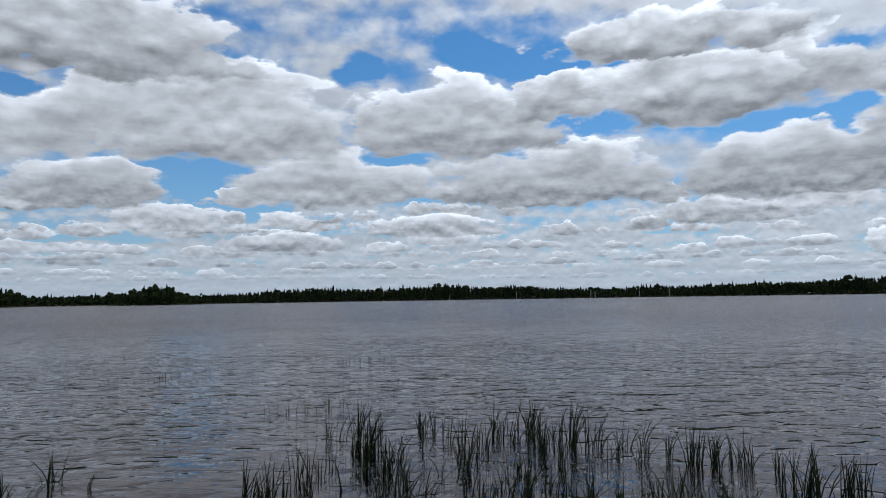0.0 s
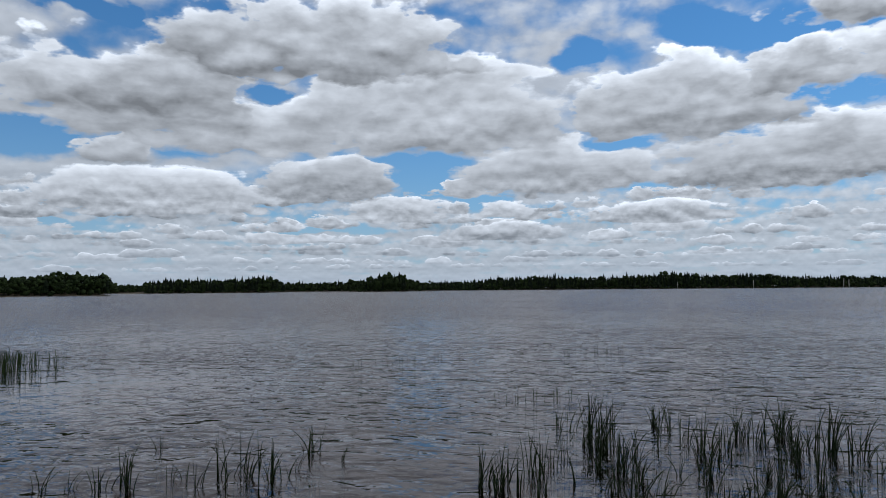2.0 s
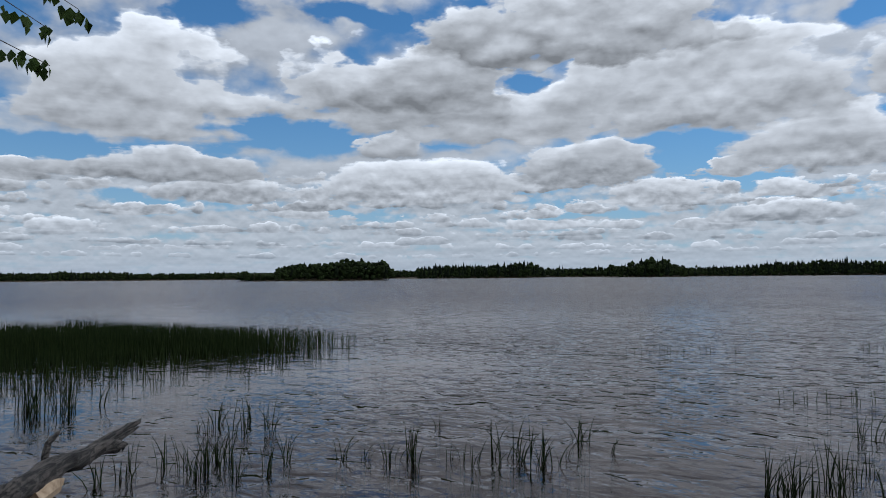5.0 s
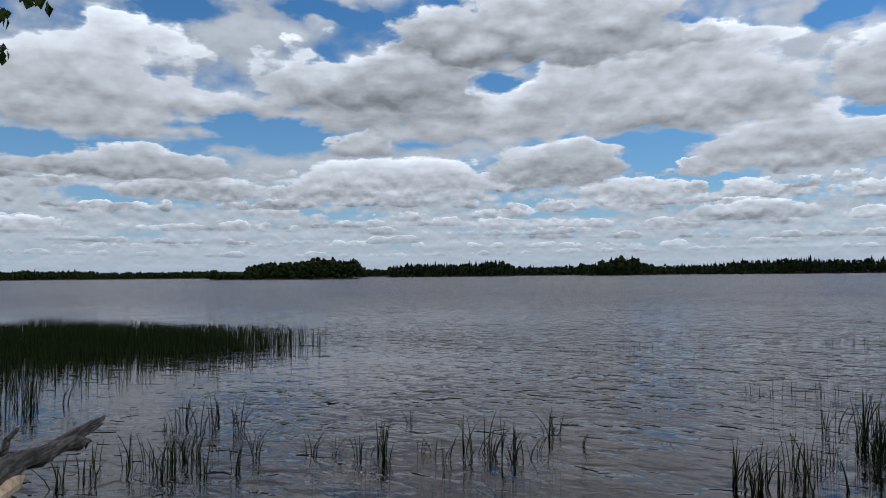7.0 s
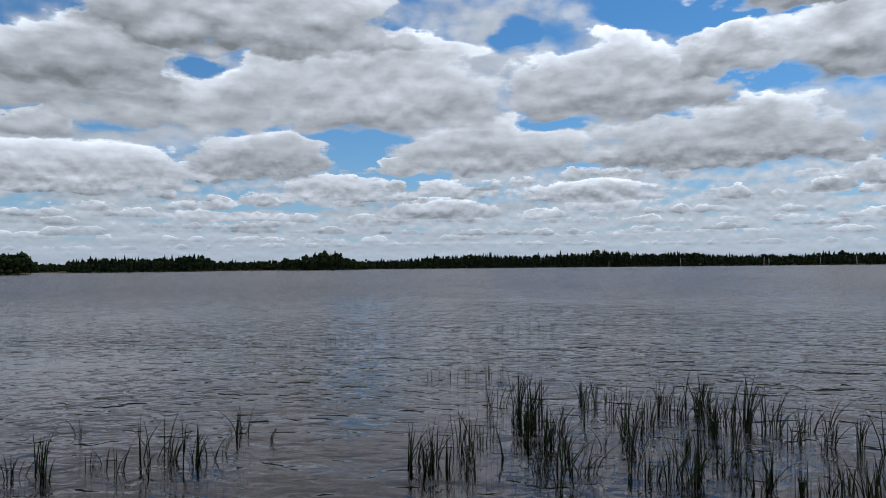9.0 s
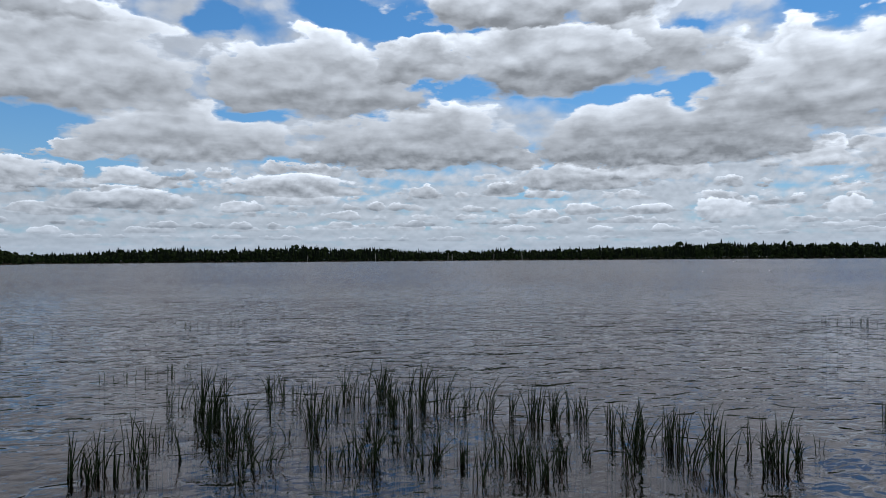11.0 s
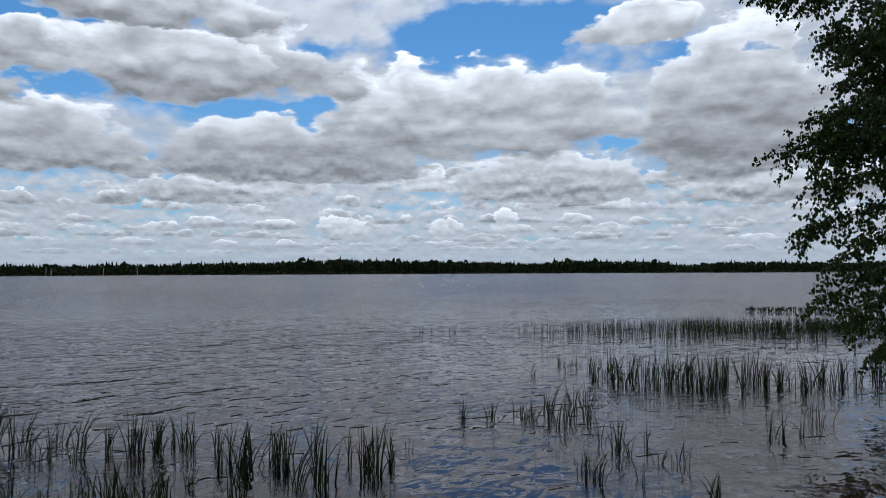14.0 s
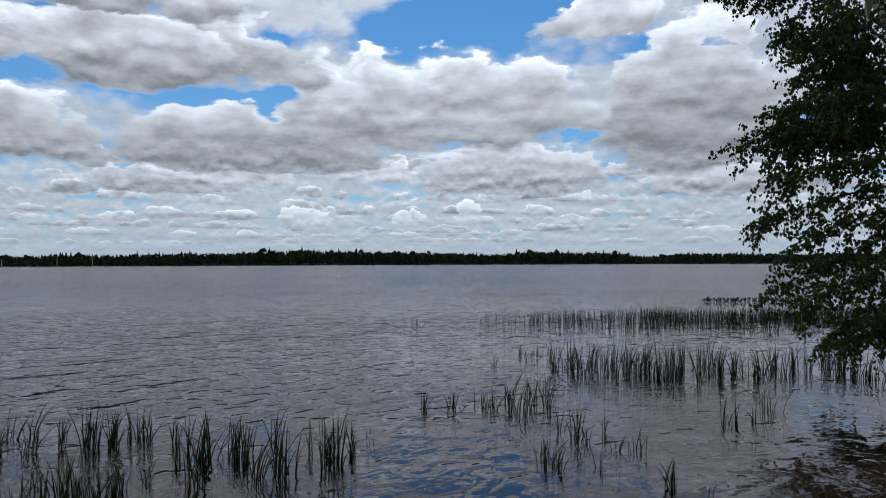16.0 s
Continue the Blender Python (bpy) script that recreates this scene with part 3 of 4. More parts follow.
# ---------------------------------------------------------------- reeds
def bed_z(x, y):
    return ground_z(x, y)


def blade(s, x, y, z0, h, lean, turn, r, kink=0.0):
    """One reed blade from the lake bed to its tip, bending over with height."""
    lx, ly = math.cos(turn) * lean, math.sin(turn) * lean
    pts = [(x - lx * 0.15 * h, y - ly * 0.15 * h, z0)]
    for u in (0.0, 0.35, 0.7, 0.88, 1.0):
        b = u * 0.45 + u ** 2.4 * 0.75
        pts.append((x + lx * h * b, y + ly * h * b, h * u * (1 - 0.12 * lean * u)))
    if kink:
        p = pts[-2]
        pts[-1] = (p[0] + math.cos(turn) * h * kink, p[1] + math.sin(turn) * h * kink, p[2] - h * kink * 0.8)
    s.tube(pts, [r, r, r * 0.95, r * 0.7, r * 0.42, r * 0.1], 3, False)


def unit_blades(count):
    """Meshes of single blades one unit tall, from the straightest to the most bent over, leaning to +x, their feet well below the water."""
    made = []
    for k in range(count):
        s = Soup()
        lean = 0.02 + 0.62 * (k / (count - 1)) ** 1.3
        kink = rng.uniform(0.06, 0.12) if k % 9 == 4 else 0.0
        blade(s, 0, 0, -2.6, 1.0, lean, 0.0, rng.uniform(0.012, 0.021), kink)
        me = bpy.data.meshes.new("blade")
        me.from_pydata(s.v, [], s.f)
        me.materials.append(M_REED)
        me.polygons.foreach_set("use_smooth", [True] * len(me.polygons))
        me.update()
        made.append(me)
    return made


BLADES = unit_blades(30)


def reed_clump(x, y, h, spread, n):
    """Blades that rise from a few tight feet, fan out and are bent over by the wind to +x."""
    root = new("reed_clump")
    root.location = (x, y, bed_z(x, y))
    n = int(n * 0.98) + 2
    feet = [(rng.gauss(0, spread * 0.8), rng.gauss(0, spread * 0.8)) for _ in range(max(1, n // 4))]
    for i in range(n):
        fx, fy = feet[i % len(feet)]
        ox, oy = rng.gauss(0, 0.022), rng.gauss(0, 0.03)
        bh = h * 1.1 * (1.0 if i < 2 else rng.uniform(0.32, 1.0) ** 0.8)
        wx_, wy_ = ox * 14 + rng.gauss(0.2, 0.42), oy * 8 + rng.gauss(0.0, 0.30)
        lean = min(1.0, math.hypot(wx_, wy_)) * rng.uniform(0.5, 1.15)
        b = new("blade", BLADES[max(0, min(29, int(lean * 26 + rng.uniform(-2, 2))))])
        b.parent = root
        b.location = (fx + ox, fy + oy, -root.location.z)
        b.rotation_euler = (0, 0, math.atan2(wy_, wx_))
        thick = max(0.62, min(1.3, 0.28 / bh)) * (1.35 if math.hypot(x, y) > 9.5 else 1.2)
        b.scale = (bh * thick, bh * thick, bh)
    big = "dense" if n > 25 else ("sparse" if n < 9 else "small")
    tagged(root, big + " clump of dark green reeds standing in shallow water", "reeds", "reed clumps in the shallows")


# clumps of reeds: x, y, height, spread, blades
CENTRE_LEFT = [
    (-1.83, 6.34, 0.39, 0.06, 8), (-1.71, 6.44, 0.33, 0.04, 5), (-1.54, 6.33, 0.33, 0.1, 16), (-1.38, 6.76, 0.16, 0.04, 4), (-1.37, 6.97, 0.4, 0.06, 10),
    (-1.4, 7.42, 0.2, 0.03, 4), (-1.23, 7.31, 0.2, 0.07, 7), (-1.44, 9.17, 0.3, 0.08, 12), (-1.12, 7.56, 0.21, 0.04, 4), (-1.05, 8.41, 0.54, 0.17, 34),
    (-0.9, 8.11, 0.35, 0.08, 10), (-0.8, 8.27, 0.26, 0.03, 3), (-0.66, 6.51, 0.23, 0.06, 8), (-0.56, 7.24, 0.34, 0.03, 4), (-0.52, 7.47, 0.32, 0.06, 9),
    (-0.48, 8.14, 0.22, 0.03, 4), (-0.37, 9.69, 0.26, 0.08, 10), (-0.18, 9.49, 0.37, 0.07, 12), (0.0, 8.95, 0.28, 0.1, 8), (0.16, 8.47, 0.42, 0.08, 8),
]
CENTRE_NEAR = [
    (0.14, 7.51, 0.38, 0.03, 5), (0.39, 8.48, 0.29, 0.09, 9), (0.63, 9.16, 0.42, 0.11, 16), (0.74, 8.82, 0.24, 0.1, 10), (1.04, 9.36, 0.44, 0.18, 40),
    (1.07, 8.52, 0.23, 0.07, 10), (1.25, 8.68, 0.3, 0.07, 10), (1.42, 8.54, 0.52, 0.09, 24), (1.55, 8.39, 0.46, 0.09, 16), (0.79, 7.43, 0.17, 0.09, 14),
    (1.0, 7.81, 0.24, 0.06, 8), (-0.06, 7.27, 0.22, 0.02, 3), (-0.29, 6.27, 0.12, 0.01, 2), (0.23, 6.3, 0.2, 0.07, 14), (0.51, 6.24, 0.26, 0.1, 26),
    (0.71, 6.34, 0.29, 0.06, 12), (0.94, 6.61, 0.25, 0.09, 22), (1.05, 6.12, 0.21, 0.06, 10), (1.25, 6.21, 0.21, 0.07, 16), (1.83, 7.99, 0.33, 0.08, 8),
]
CENTRE_EDGE = [
    (2.11, 8.42, 0.32, 0.12, 14), (1.99, 7.62, 0.17, 0.03, 4), (2.1, 7.63, 0.26, 0.06, 8), (1.39, 6.06, 0.16, 0.06, 10), (1.53, 6.07, 0.23, 0.07, 14),
    (1.71, 6.24, 0.23, 0.05, 8),
]
CENTRE_RIGHT = [
    (2.37, 7.78, 0.31, 0.04, 10), (2.56, 7.54, 0.43, 0.07, 16), (2.85, 7.72, 0.26, 0.06, 7), (3.0, 7.5, 0.34, 0.06, 8), (3.12, 7.29, 0.28, 0.06, 10),
    (2.02, 5.8, 0.28, 0.07, 18), (2.25, 5.88, 0.24, 0.1, 14), (1.84, 6.03, 0.29, 0.08, 18), (2.49, 5.97, 0.18, 0.06, 10), (3.27, 7.22, 0.25, 0.06, 7),
    (2.7, 5.59, 0.41, 0.07, 12), (3.22, 6.31, 0.41, 0.17, 34), (3.3, 5.42, 0.46, 0.15, 30), (4.03, 5.83, 0.35, 0.11, 18), (3.91, 5.35, 0.47, 0.1, 20),
    (4.31, 5.6, 0.29, 0.08, 12), (4.67, 5.76, 0.14, 0.02, 3), (5.23, 4.01, 0.19, 0.1, 8),
]
RIGHT_FAR = [
    (10.79, 8.99, 0.17, 0.11, 6), (10.72, 8.45, 0.25, 0.16, 10), (9.97, 7.37, 0.42, 0.14, 12), (10.3, 7.2, 0.46, 0.19, 20), (9.98, 6.65, 0.43, 0.14, 14),
    (10.02, 6.46, 0.4, 0.09, 10), (10.9, 6.6, 0.46, 0.2, 28), (10.4, 5.94, 0.37, 0.12, 12), (10.65, 5.84, 0.4, 0.14, 14), (10.76, 5.65, 0.54, 0.14, 20),
    (11.85, 5.82, 0.49, 0.1, 14), (11.28, 5.21, 0.4, 0.1, 10), (11.81, 5.22, 0.35, 0.15, 12), (11.66, 4.84, 0.4, 0.1, 8), (12.06, 4.74, 0.46, 0.15, 14),
    (12.72, 4.64, 0.42, 0.21, 18), (12.79, 4.31, 0.53, 0.21, 18), (12.9, 4.13, 0.35, 0.1, 8), (9.42, 8.42, 0.19, 0.05, 3), (6.23, 6.62, 0.22, 0.04, 4),
]
RIGHT_NEAR = [
    (6.4, 6.37, 0.2, 0.03, 3), (6.69, 6.24, 0.18, 0.11, 8), (6.96, 6.15, 0.23, 0.11, 12), (6.99, 5.76, 0.38, 0.16, 20), (8.07, 6.27, 0.27, 0.06, 6),
    (6.31, 4.54, 0.3, 0.1, 12), (5.48, 3.8, 0.22, 0.1, 10), (5.42, 4.26, 0.1, 0.03, 4), (5.3, 4.0, 0.14, 0.05, 5), (6.16, 3.92, 0.14, 0.03, 3),
    (6.27, 3.78, 0.22, 0.04, 4), (5.5, 3.06, 0.19, 0.05, 7), (8.09, 3.78, 0.29, 0.09, 9), (9.45, 3.95, 0.16, 0.04, 3), (9.04, 3.57, 0.26, 0.04, 4),
    (12.43, 3.58, 0.44, 0.15, 12), (12.5, 3.45, 0.27, 0.1, 8), (5.62, 2.69, 0.08, 0.03, 3),
]
LEFT_NEAR = [
    (-6.66, 3.3, 0.22, 0.11, 10), (-6.51, 3.38, 0.2, 0.07, 8), (-6.94, 3.81, 0.24, 0.06, 6), (-6.73, 3.84, 0.31, 0.06, 4), (-6.46, 3.82, 0.32, 0.12, 10),
    (-6.24, 3.88, 0.26, 0.09, 8), (-6.23, 4.05, 0.36, 0.11, 16), (-6.4, 4.32, 0.32, 0.12, 18), (-5.87, 4.14, 0.26, 0.06, 6), (-7.71, 5.01, 0.24, 0.05, 5),
    (-7.9, 5.04, 0.14, 0.04, 3), (-7.89, 5.57, 0.3, 0.15, 9), (-7.89, 5.72, 0.28, 0.06, 6), (-7.17, 5.42, 0.43, 0.12, 18), (-5.67, 4.27, 0.26, 0.04, 6),
    (-5.94, 4.75, 0.31, 0.06, 7), (-5.56, 5.12, 0.22, 0.05, 5), (-5.22, 5.15, 0.18, 0.06, 5), (-5.08, 5.32, 0.22, 0.09, 8), (-4.89, 5.44, 0.36, 0.11, 16),
]
LEFT_MID = [
    (-5.57, 6.88, 0.17, 0.04, 3), (-4.65, 5.77, 0.16, 0.12, 8), (-4.2, 5.78, 0.27, 0.11, 8), (-4.18, 6.09, 0.44, 0.12, 16), (-4.05, 6.15, 0.28, 0.09, 8),
    (-3.77, 6.11, 0.29, 0.11, 14), (-3.69, 6.25, 0.2, 0.04, 3), (-3.67, 6.45, 0.16, 0.03, 3), (-3.83, 7.13, 0.29, 0.14, 14), (-3.46, 6.98, 0.15, 0.05, 5),
    (-10.91, 4.46, 0.45, 0.18, 20), (-10.39, 4.52, 0.52, 0.22, 26), (-10.83, 4.95, 0.43, 0.14, 12),
]
for rows in (CENTRE_LEFT, CENTRE_NEAR, CENTRE_EDGE, CENTRE_RIGHT):
    for x, y, h, spread, n in rows:
        reed_clump(x, y, h, spread, n)
for x, y, h, spread, n in RIGHT_FAR + RIGHT_NEAR:
    reed_clump(x, y, h * 1.0, spread * 1.9, n * 1.9)
for x, y, h, spread, n in LEFT_NEAR + LEFT_MID:      # thinner and looser on this side
    reed_clump(x, y, h, spread * 1.3, n * (0.95 if x > -9 else 1.1))
# lone tufts between the larger clumps
TUFT_GROUND = [(-1.6, 6.0), (-1.2, 8.8), (0.2, 9.6), (1.6, 9.2), (3.6, 7.6), (4.3, 6.0), (3.6, 5.2), (0.5, 5.6)]


def inside(x, y, ring):
    hit = False
    for (x0, y0), (x1, y1) in zip(ring, ring[1:] + ring[:1]):
        if (y0 > y) != (y1 > y) and x < x0 + (y - y0) * (x1 - x0) / (y1 - y0):
            hit = not hit
    return hit


made = 0
while made < 58:
    x, y = rng.uniform(-1.7, 4.4), rng.uniform(5.0, 9.7)
    if inside(x, y, TUFT_GROUND) and noise.noise((x * 1.1, y * 1.1, 8.0)) > -0.12:
        reed_clump(x, y, rng.uniform(0.2, 0.4), rng.uniform(0.03, 0.10), rng.choice((2, 3, 4, 6, 8)))
        made += 1


def reed_bed(name, ring, count, h, mat, label, thin=None, r=(0.004, 0.007), tall=None):
    s = Soup()
    xs, ys = [p[0] for p in ring], [p[1] for p in ring]
    made = 0
    while made < count:
        x, y = rng.uniform(min(xs), max(xs)), rng.uniform(min(ys), max(ys))
        if not inside(x, y, ring):
            continue
        made += 1
        if thin and rng.random() > thin(x, y):
            continue
        patch = (0.88 + 0.25 * noise.noise((x * 0.7, y * 0.7, 3.0))) * (tall(x, y) if tall else 1.0)
        blade(s, x, y, bed_z(x, y) - 0.02, h * patch * rng.uniform(0.7, 1.1), abs(rng.gauss(0.06, 0.08)), rng.uniform(0, 6.28), rng.uniform(*r))
    return tagged(s.ob(name, mat), label, "reeds", kind="stuff")


LEFT_BED = [(-19.8, 5.6), (-18.3, 7.4), (-16.6, 9.1), (-15.1, 11.2), (-14.6, 12.5), (-14.3, 14.1), (-15.0, 14.9), (-17.5, 14.6), (-20.7, 13.2), (-24.0, 11.0), (-26.0, 7.5)]
reed_bed("reed_bed", LEFT_BED, 9500, 0.58, M_BULRUSH, "thick stand of dark green bulrushes rising from the water",
         lambda x, y: 1.0 if y < 12.2 else max(0.10, 1 - (y - 12.2) / 1.9), (0.005, 0.009), lambda x, y: 1.0 if y < 12.0 else 1 - 0.14 * (y - 12.0))
reed_bed("reed_fringe", [(-12.6, 4.6), (-12.0, 7.8), (-12.3, 10.6), (-13.0, 12.8), (-14.5, 12.6), (-16.6, 9.2), (-18.4, 7.3), (-17.5, 4.6)], 1900, 0.46, M_BULRUSH,
         "loose fringe of bulrushes standing before the thick stand", lambda x, y: 0.12 + 0.88 * min(1, max(0, (-12.2 - x) / 3.6)), (0.004, 0.008))
RIGHT_BED = [(14.7, 13.9), (15.6, 11.6), (17.3, 9.4), (19.5, 6.3), (20.9, 4.6), (29.5, 6.8), (27.3, 8.8), (24.0, 11.9), (19.2, 14.3), (16.0, 15.1)]
reed_bed("reed_bed", RIGHT_BED, 9000, 0.35, M_BULRUSH, "thin grey-green stand of bulrushes in open water",
         lambda x, y: min(1, 0.07 + max(0, (x - 15.0) / 9)) * (0.5 + 0.5 * min(1, max(0, (x * 0.5 + y - 17.5) / 3))) * (0.35 + 0.65 * (noise.noise((x * 0.5, y * 0.5, 12.0)) > -0.1)), (0.003, 0.006))


def water_plants(ring, count):
    """Short stalks with small upright leaves."""
    s = Soup()
    xs, ys = [p[0] for p in ring], [p[1] for p in ring]
    while count:
        x, y = rng.uniform(min(xs), max(xs)), rng.uniform(min(ys), max(ys))
        if not inside(x, y, ring):
            continue
        count -= 1
        h = rng.uniform(0.05, 0.14)
        z = bed_z(x, y)
        s.tube([(x, y, z), (x, y, h)], [0.006, 0.005], 3, False)
        a, w = rng.uniform(0, 6.28), rng.uniform(0.025, 0.045)
        cx, cy = math.cos(a) * w, math.sin(a) * w
        b = len(s.v)
        s.v += [(x, y, h - 0.02), (x + cx, y + cy, h + 0.05), (x + cx * 0.3, y + cy * 0.3, h + 0.11), (x - cx * 0.7, y - cy * 0.7, h + 0.06), (x + cy * 0.3, y - cx * 0.3, h + 0.06)]
        s.f += [(b, b + 1, b + 4), (b + 1, b + 2, b + 4), (b + 2, b + 3, b + 4), (b + 3, b, b + 4)]
    tagged(s.ob("water_plants", M_BULRUSH), "band of broad-leaved water plants beyond the bulrushes", "water plants", kind="stuff")


water_plants([(29.2, 14.8), (31.9, 10.6), (33.6, 11.4), (31.4, 15.6)], 330)
reed_bed("reed_stems", [(-7.6, 15.2), (-5.0, 17.2), (-5.0, 18.3), (-7.4, 16.6)], 34, 0.22, M_BULRUSH, "scattered thin reed stems in open water", None, (0.003, 0.006))
reed_bed("reed_stems", [(-2.9, 11.1), (-1.6, 11.6), (-1.6, 12.2), (-2.9, 11.6)], 20, 0.22, M_BULRUSH, "scattered thin reed stems in open water", None, (0.003, 0.006))
reed_bed("reed_stems", [(-3.0, 19.5), (-1.4, 20.2), (-1.4, 20.9), (-3.0, 20.0)], 26, 0.25, M_BULRUSH, "scattered thin reed stems in open water", None, (0.003, 0.006))
reed_bed("reed_stems", [(13.2, 16.3), (14.3, 15.6), (14.5, 16.2), (13.5, 16.9)], 26, 0.25, M_BULRUSH, "scattered thin reed stems in open water", None, (0.003, 0.006))


# ---------------------------------------------------------------- fallen trunk
def fallen_trunk():
    root = new("fallen_trunk")
    tagged(root, "grey weathered fallen trunk with splintered end reaching from the bank", "driftwood")
    pts = [(-3.2, -0.1, 0.34), (-4.17, 1.49, 0.73), (-4.64, 1.87, 0.70), (-4.81, 2.03, 0.68), (-4.99, 2.21, 0.66), (-5.21, 2.42, 0.63), (-5.42, 2.64, 0.60), (-5.53, 2.80, 0.57)]
    s = Soup()
    path, radii = [], []
    for i in range(len(pts) - 1):
        for k in range(5):
            u = k / 5
            t = (i + u) / (len(pts) - 1)
            path.append(Vector(pts[i]).lerp(Vector(pts[i + 1]), u) + Vector((0, 0, 0.008 * math.sin(17 * t))))
            radii.append((0.076 - 0.026 * t) * (1 + 0.06 * math.sin(23 * t) + rng.uniform(-.07, .07)))
    s.tube(path, radii, 14)
    for i, v in enumerate(s.v):      # furrows along the grain
        k, c = i % 14, path[i // 14]
        s.v[i] = tuple(c + (Vector(v) - c) * (1 + 0.36 * noise.noise((k * 2.3, i // 14 * 0.12, 1.0))))
    s.ob("trunk", M_DRIFT, root)
    for name, pts, radii in (
            ("split_slab", [Vector((-5.21, 2.41, 0.65)), Vector((-5.42, 2.64, 0.65)), Vector((-5.59, 2.81, 0.64)), Vector((-5.80, 3.03, 0.64)), Vector((-5.92, 3.18, 0.64)), Vector((-5.96, 3.22, 0.66))], (0.03, 0.036, 0.036, 0.030, 0.020, 0.004)),
            ("splinter", [Vector((-5.42, 2.64, 0.63)), Vector((-5.58, 2.83, 0.61)), Vector((-5.74, 3.02, 0.62)), Vector((-5.82, 3.12, 0.62))], (0.02, 0.026, 0.020, 0.006)),
            ("broken_limb", [Vector((-5.38, 2.58, 0.60)), Vector((-5.53, 2.80, 0.57)), Vector((-5.56, 2.87, 0.56)), Vector((-5.55, 2.89, 0.56))], (0.04, 0.036, 0.018, 0.004)),
            ("splinter", [Vector((-5.49, 2.76, 0.57)), Vector((-5.55, 2.85, 0.55)), Vector((-5.55, 2.84, 0.51))], (0.025, 0.014, 0.003)),
            ("branch_stub", [Vector((-4.74, 1.92, 0.67)), Vector((-4.79, 1.95, 0.77)), Vector((-4.83, 1.99, 0.84)), Vector((-4.87, 2.06, 0.88))], (0.030, 0.024, 0.020, 0.013)),
            ("bare_wood", [Vector((-4.35, 1.67, 0.63)), Vector((-4.53, 1.84, 0.62)), Vector((-4.66, 1.95, 0.61)), Vector((-4.80, 2.06, 0.60))], (0.075, 0.062, 0.04, 0.012))):
        s = Soup()
        fine, rr = [], []
        for i in range(len(pts) - 1):
            for k in range(3):
                fine.append(pts[i].lerp(pts[i + 1], k / 3))
                rr.append((radii[i] + (radii[i + 1] - radii[i]) * k / 3) * rng.uniform(0.88, 1.12))
        fine.append(pts[-1])
        rr.append(radii[-1])
        s.tube(fine, rr, 8)
        for i, v in enumerate(s.v):
            c = fine[i // 8]
            s.v[i] = tuple(c + (Vector(v) - c) * (1 + 0.35 * noise.noise((i % 8 * 2.1, i // 8 * 0.2, len(fine)))))
        s.ob(name, M_BARE if name == "bare_wood" else M_DRIFT, root, smooth=name == "branch_stub")
    return root


fallen_trunk()


# ---------------------------------------------------------------- birches
def leaf(s, p, size, face, droop):
    """A pointed birch leaf, folded a little along its midrib, hanging from p."""
    down = Vector((math.cos(face) * (1 - droop), math.sin(face) * (1 - droop), -droop)).normalized()
    side = down.cross(Vector((rng.uniform(-1, 1), rng.uniform(-1, 1), rng.uniform(-.3, .3)))).normalized()
    up = side.cross(down) * size * 0.12
    b = len(s.v)
    s.v += [tuple(p), tuple(p + down * size * 0.38 + side * size * 0.42 + up), tuple(p + down * size), tuple(p + down * size * 0.38 - side * size * 0.42 + up), tuple(p + down * size * 0.42)]
    s.f += [(b, b + 1, b + 4), (b + 1, b + 2, b + 4), (b + 4, b + 2, b + 3), (b, b + 4, b + 3)]


def twig(wood, leaves, p, d, length, n, size, sag):
    """A thin twig from p along d with leaves along it."""
    pts, q, v = [p], p.copy(), d.normalized()
    for i in range(4):
        v = (v + Vector((rng.uniform(-.25, .25), rng.uniform(-.25, .25), -sag * 0.5))).normalized()
        q = q + v * length / 4
        pts.append(q.copy())
    wood.tube(pts, [0.005, 0.004, 0.003, 0.0025, 0.0015], 3, False)
    for i in range(n):
        u = rng.uniform(0.1, 1.0) * 4
        k = min(3, int(u))
        at = pts[k].lerp(pts[k + 1], u - k)
        at = at + Vector((rng.gauss(0, .03), rng.gauss(0, .03), rng.gauss(0, .02)))
        leaf(leaves, at, size * rng.uniform(0.65, 1.15), rng.uniform(0, 6.28), rng.uniform(0.45, 0.95))


def bough(wood, leaves, a, b, r, twigs, n, size, sag=0.5, arch=0.25, first=0.25):
    """A limb from a to b, arched, with leafy twigs along its outer part."""
    mid = a.lerp(b, 0.5) + Vector((rng.uniform(-.12, .12), rng.uniform(-.12, .12), arch * (b - a).length * 0.5))
    pts = []
    for i in range(8):
        u = i / 7
        pts.append(a * (1 - u) ** 2 + mid * 2 * u * (1 - u) + b * u * u + Vector((rng.gauss(0, .015), rng.gauss(0, .015), rng.gauss(0, .015))))
    wood.tube(pts, [r * (1 - 0.85 * i / 7) + 0.002 for i in range(8)], 6, False)
    d0 = (b - a).normalized()
    for i in range(twigs):
        u = first + (1 - first) * rng.random() ** 0.8
        k = min(6, int(u * 7))
        p = pts[k].lerp(pts[k + 1], u * 7 - k)
        d = d0 * 0.7 + Vector((rng.gauss(0, .7), rng.gauss(0, .7), rng.gauss(0.05, .85)))
        twig(wood, leaves, p, d, rng.uniform(0.25, 0.6), n, size, sag)


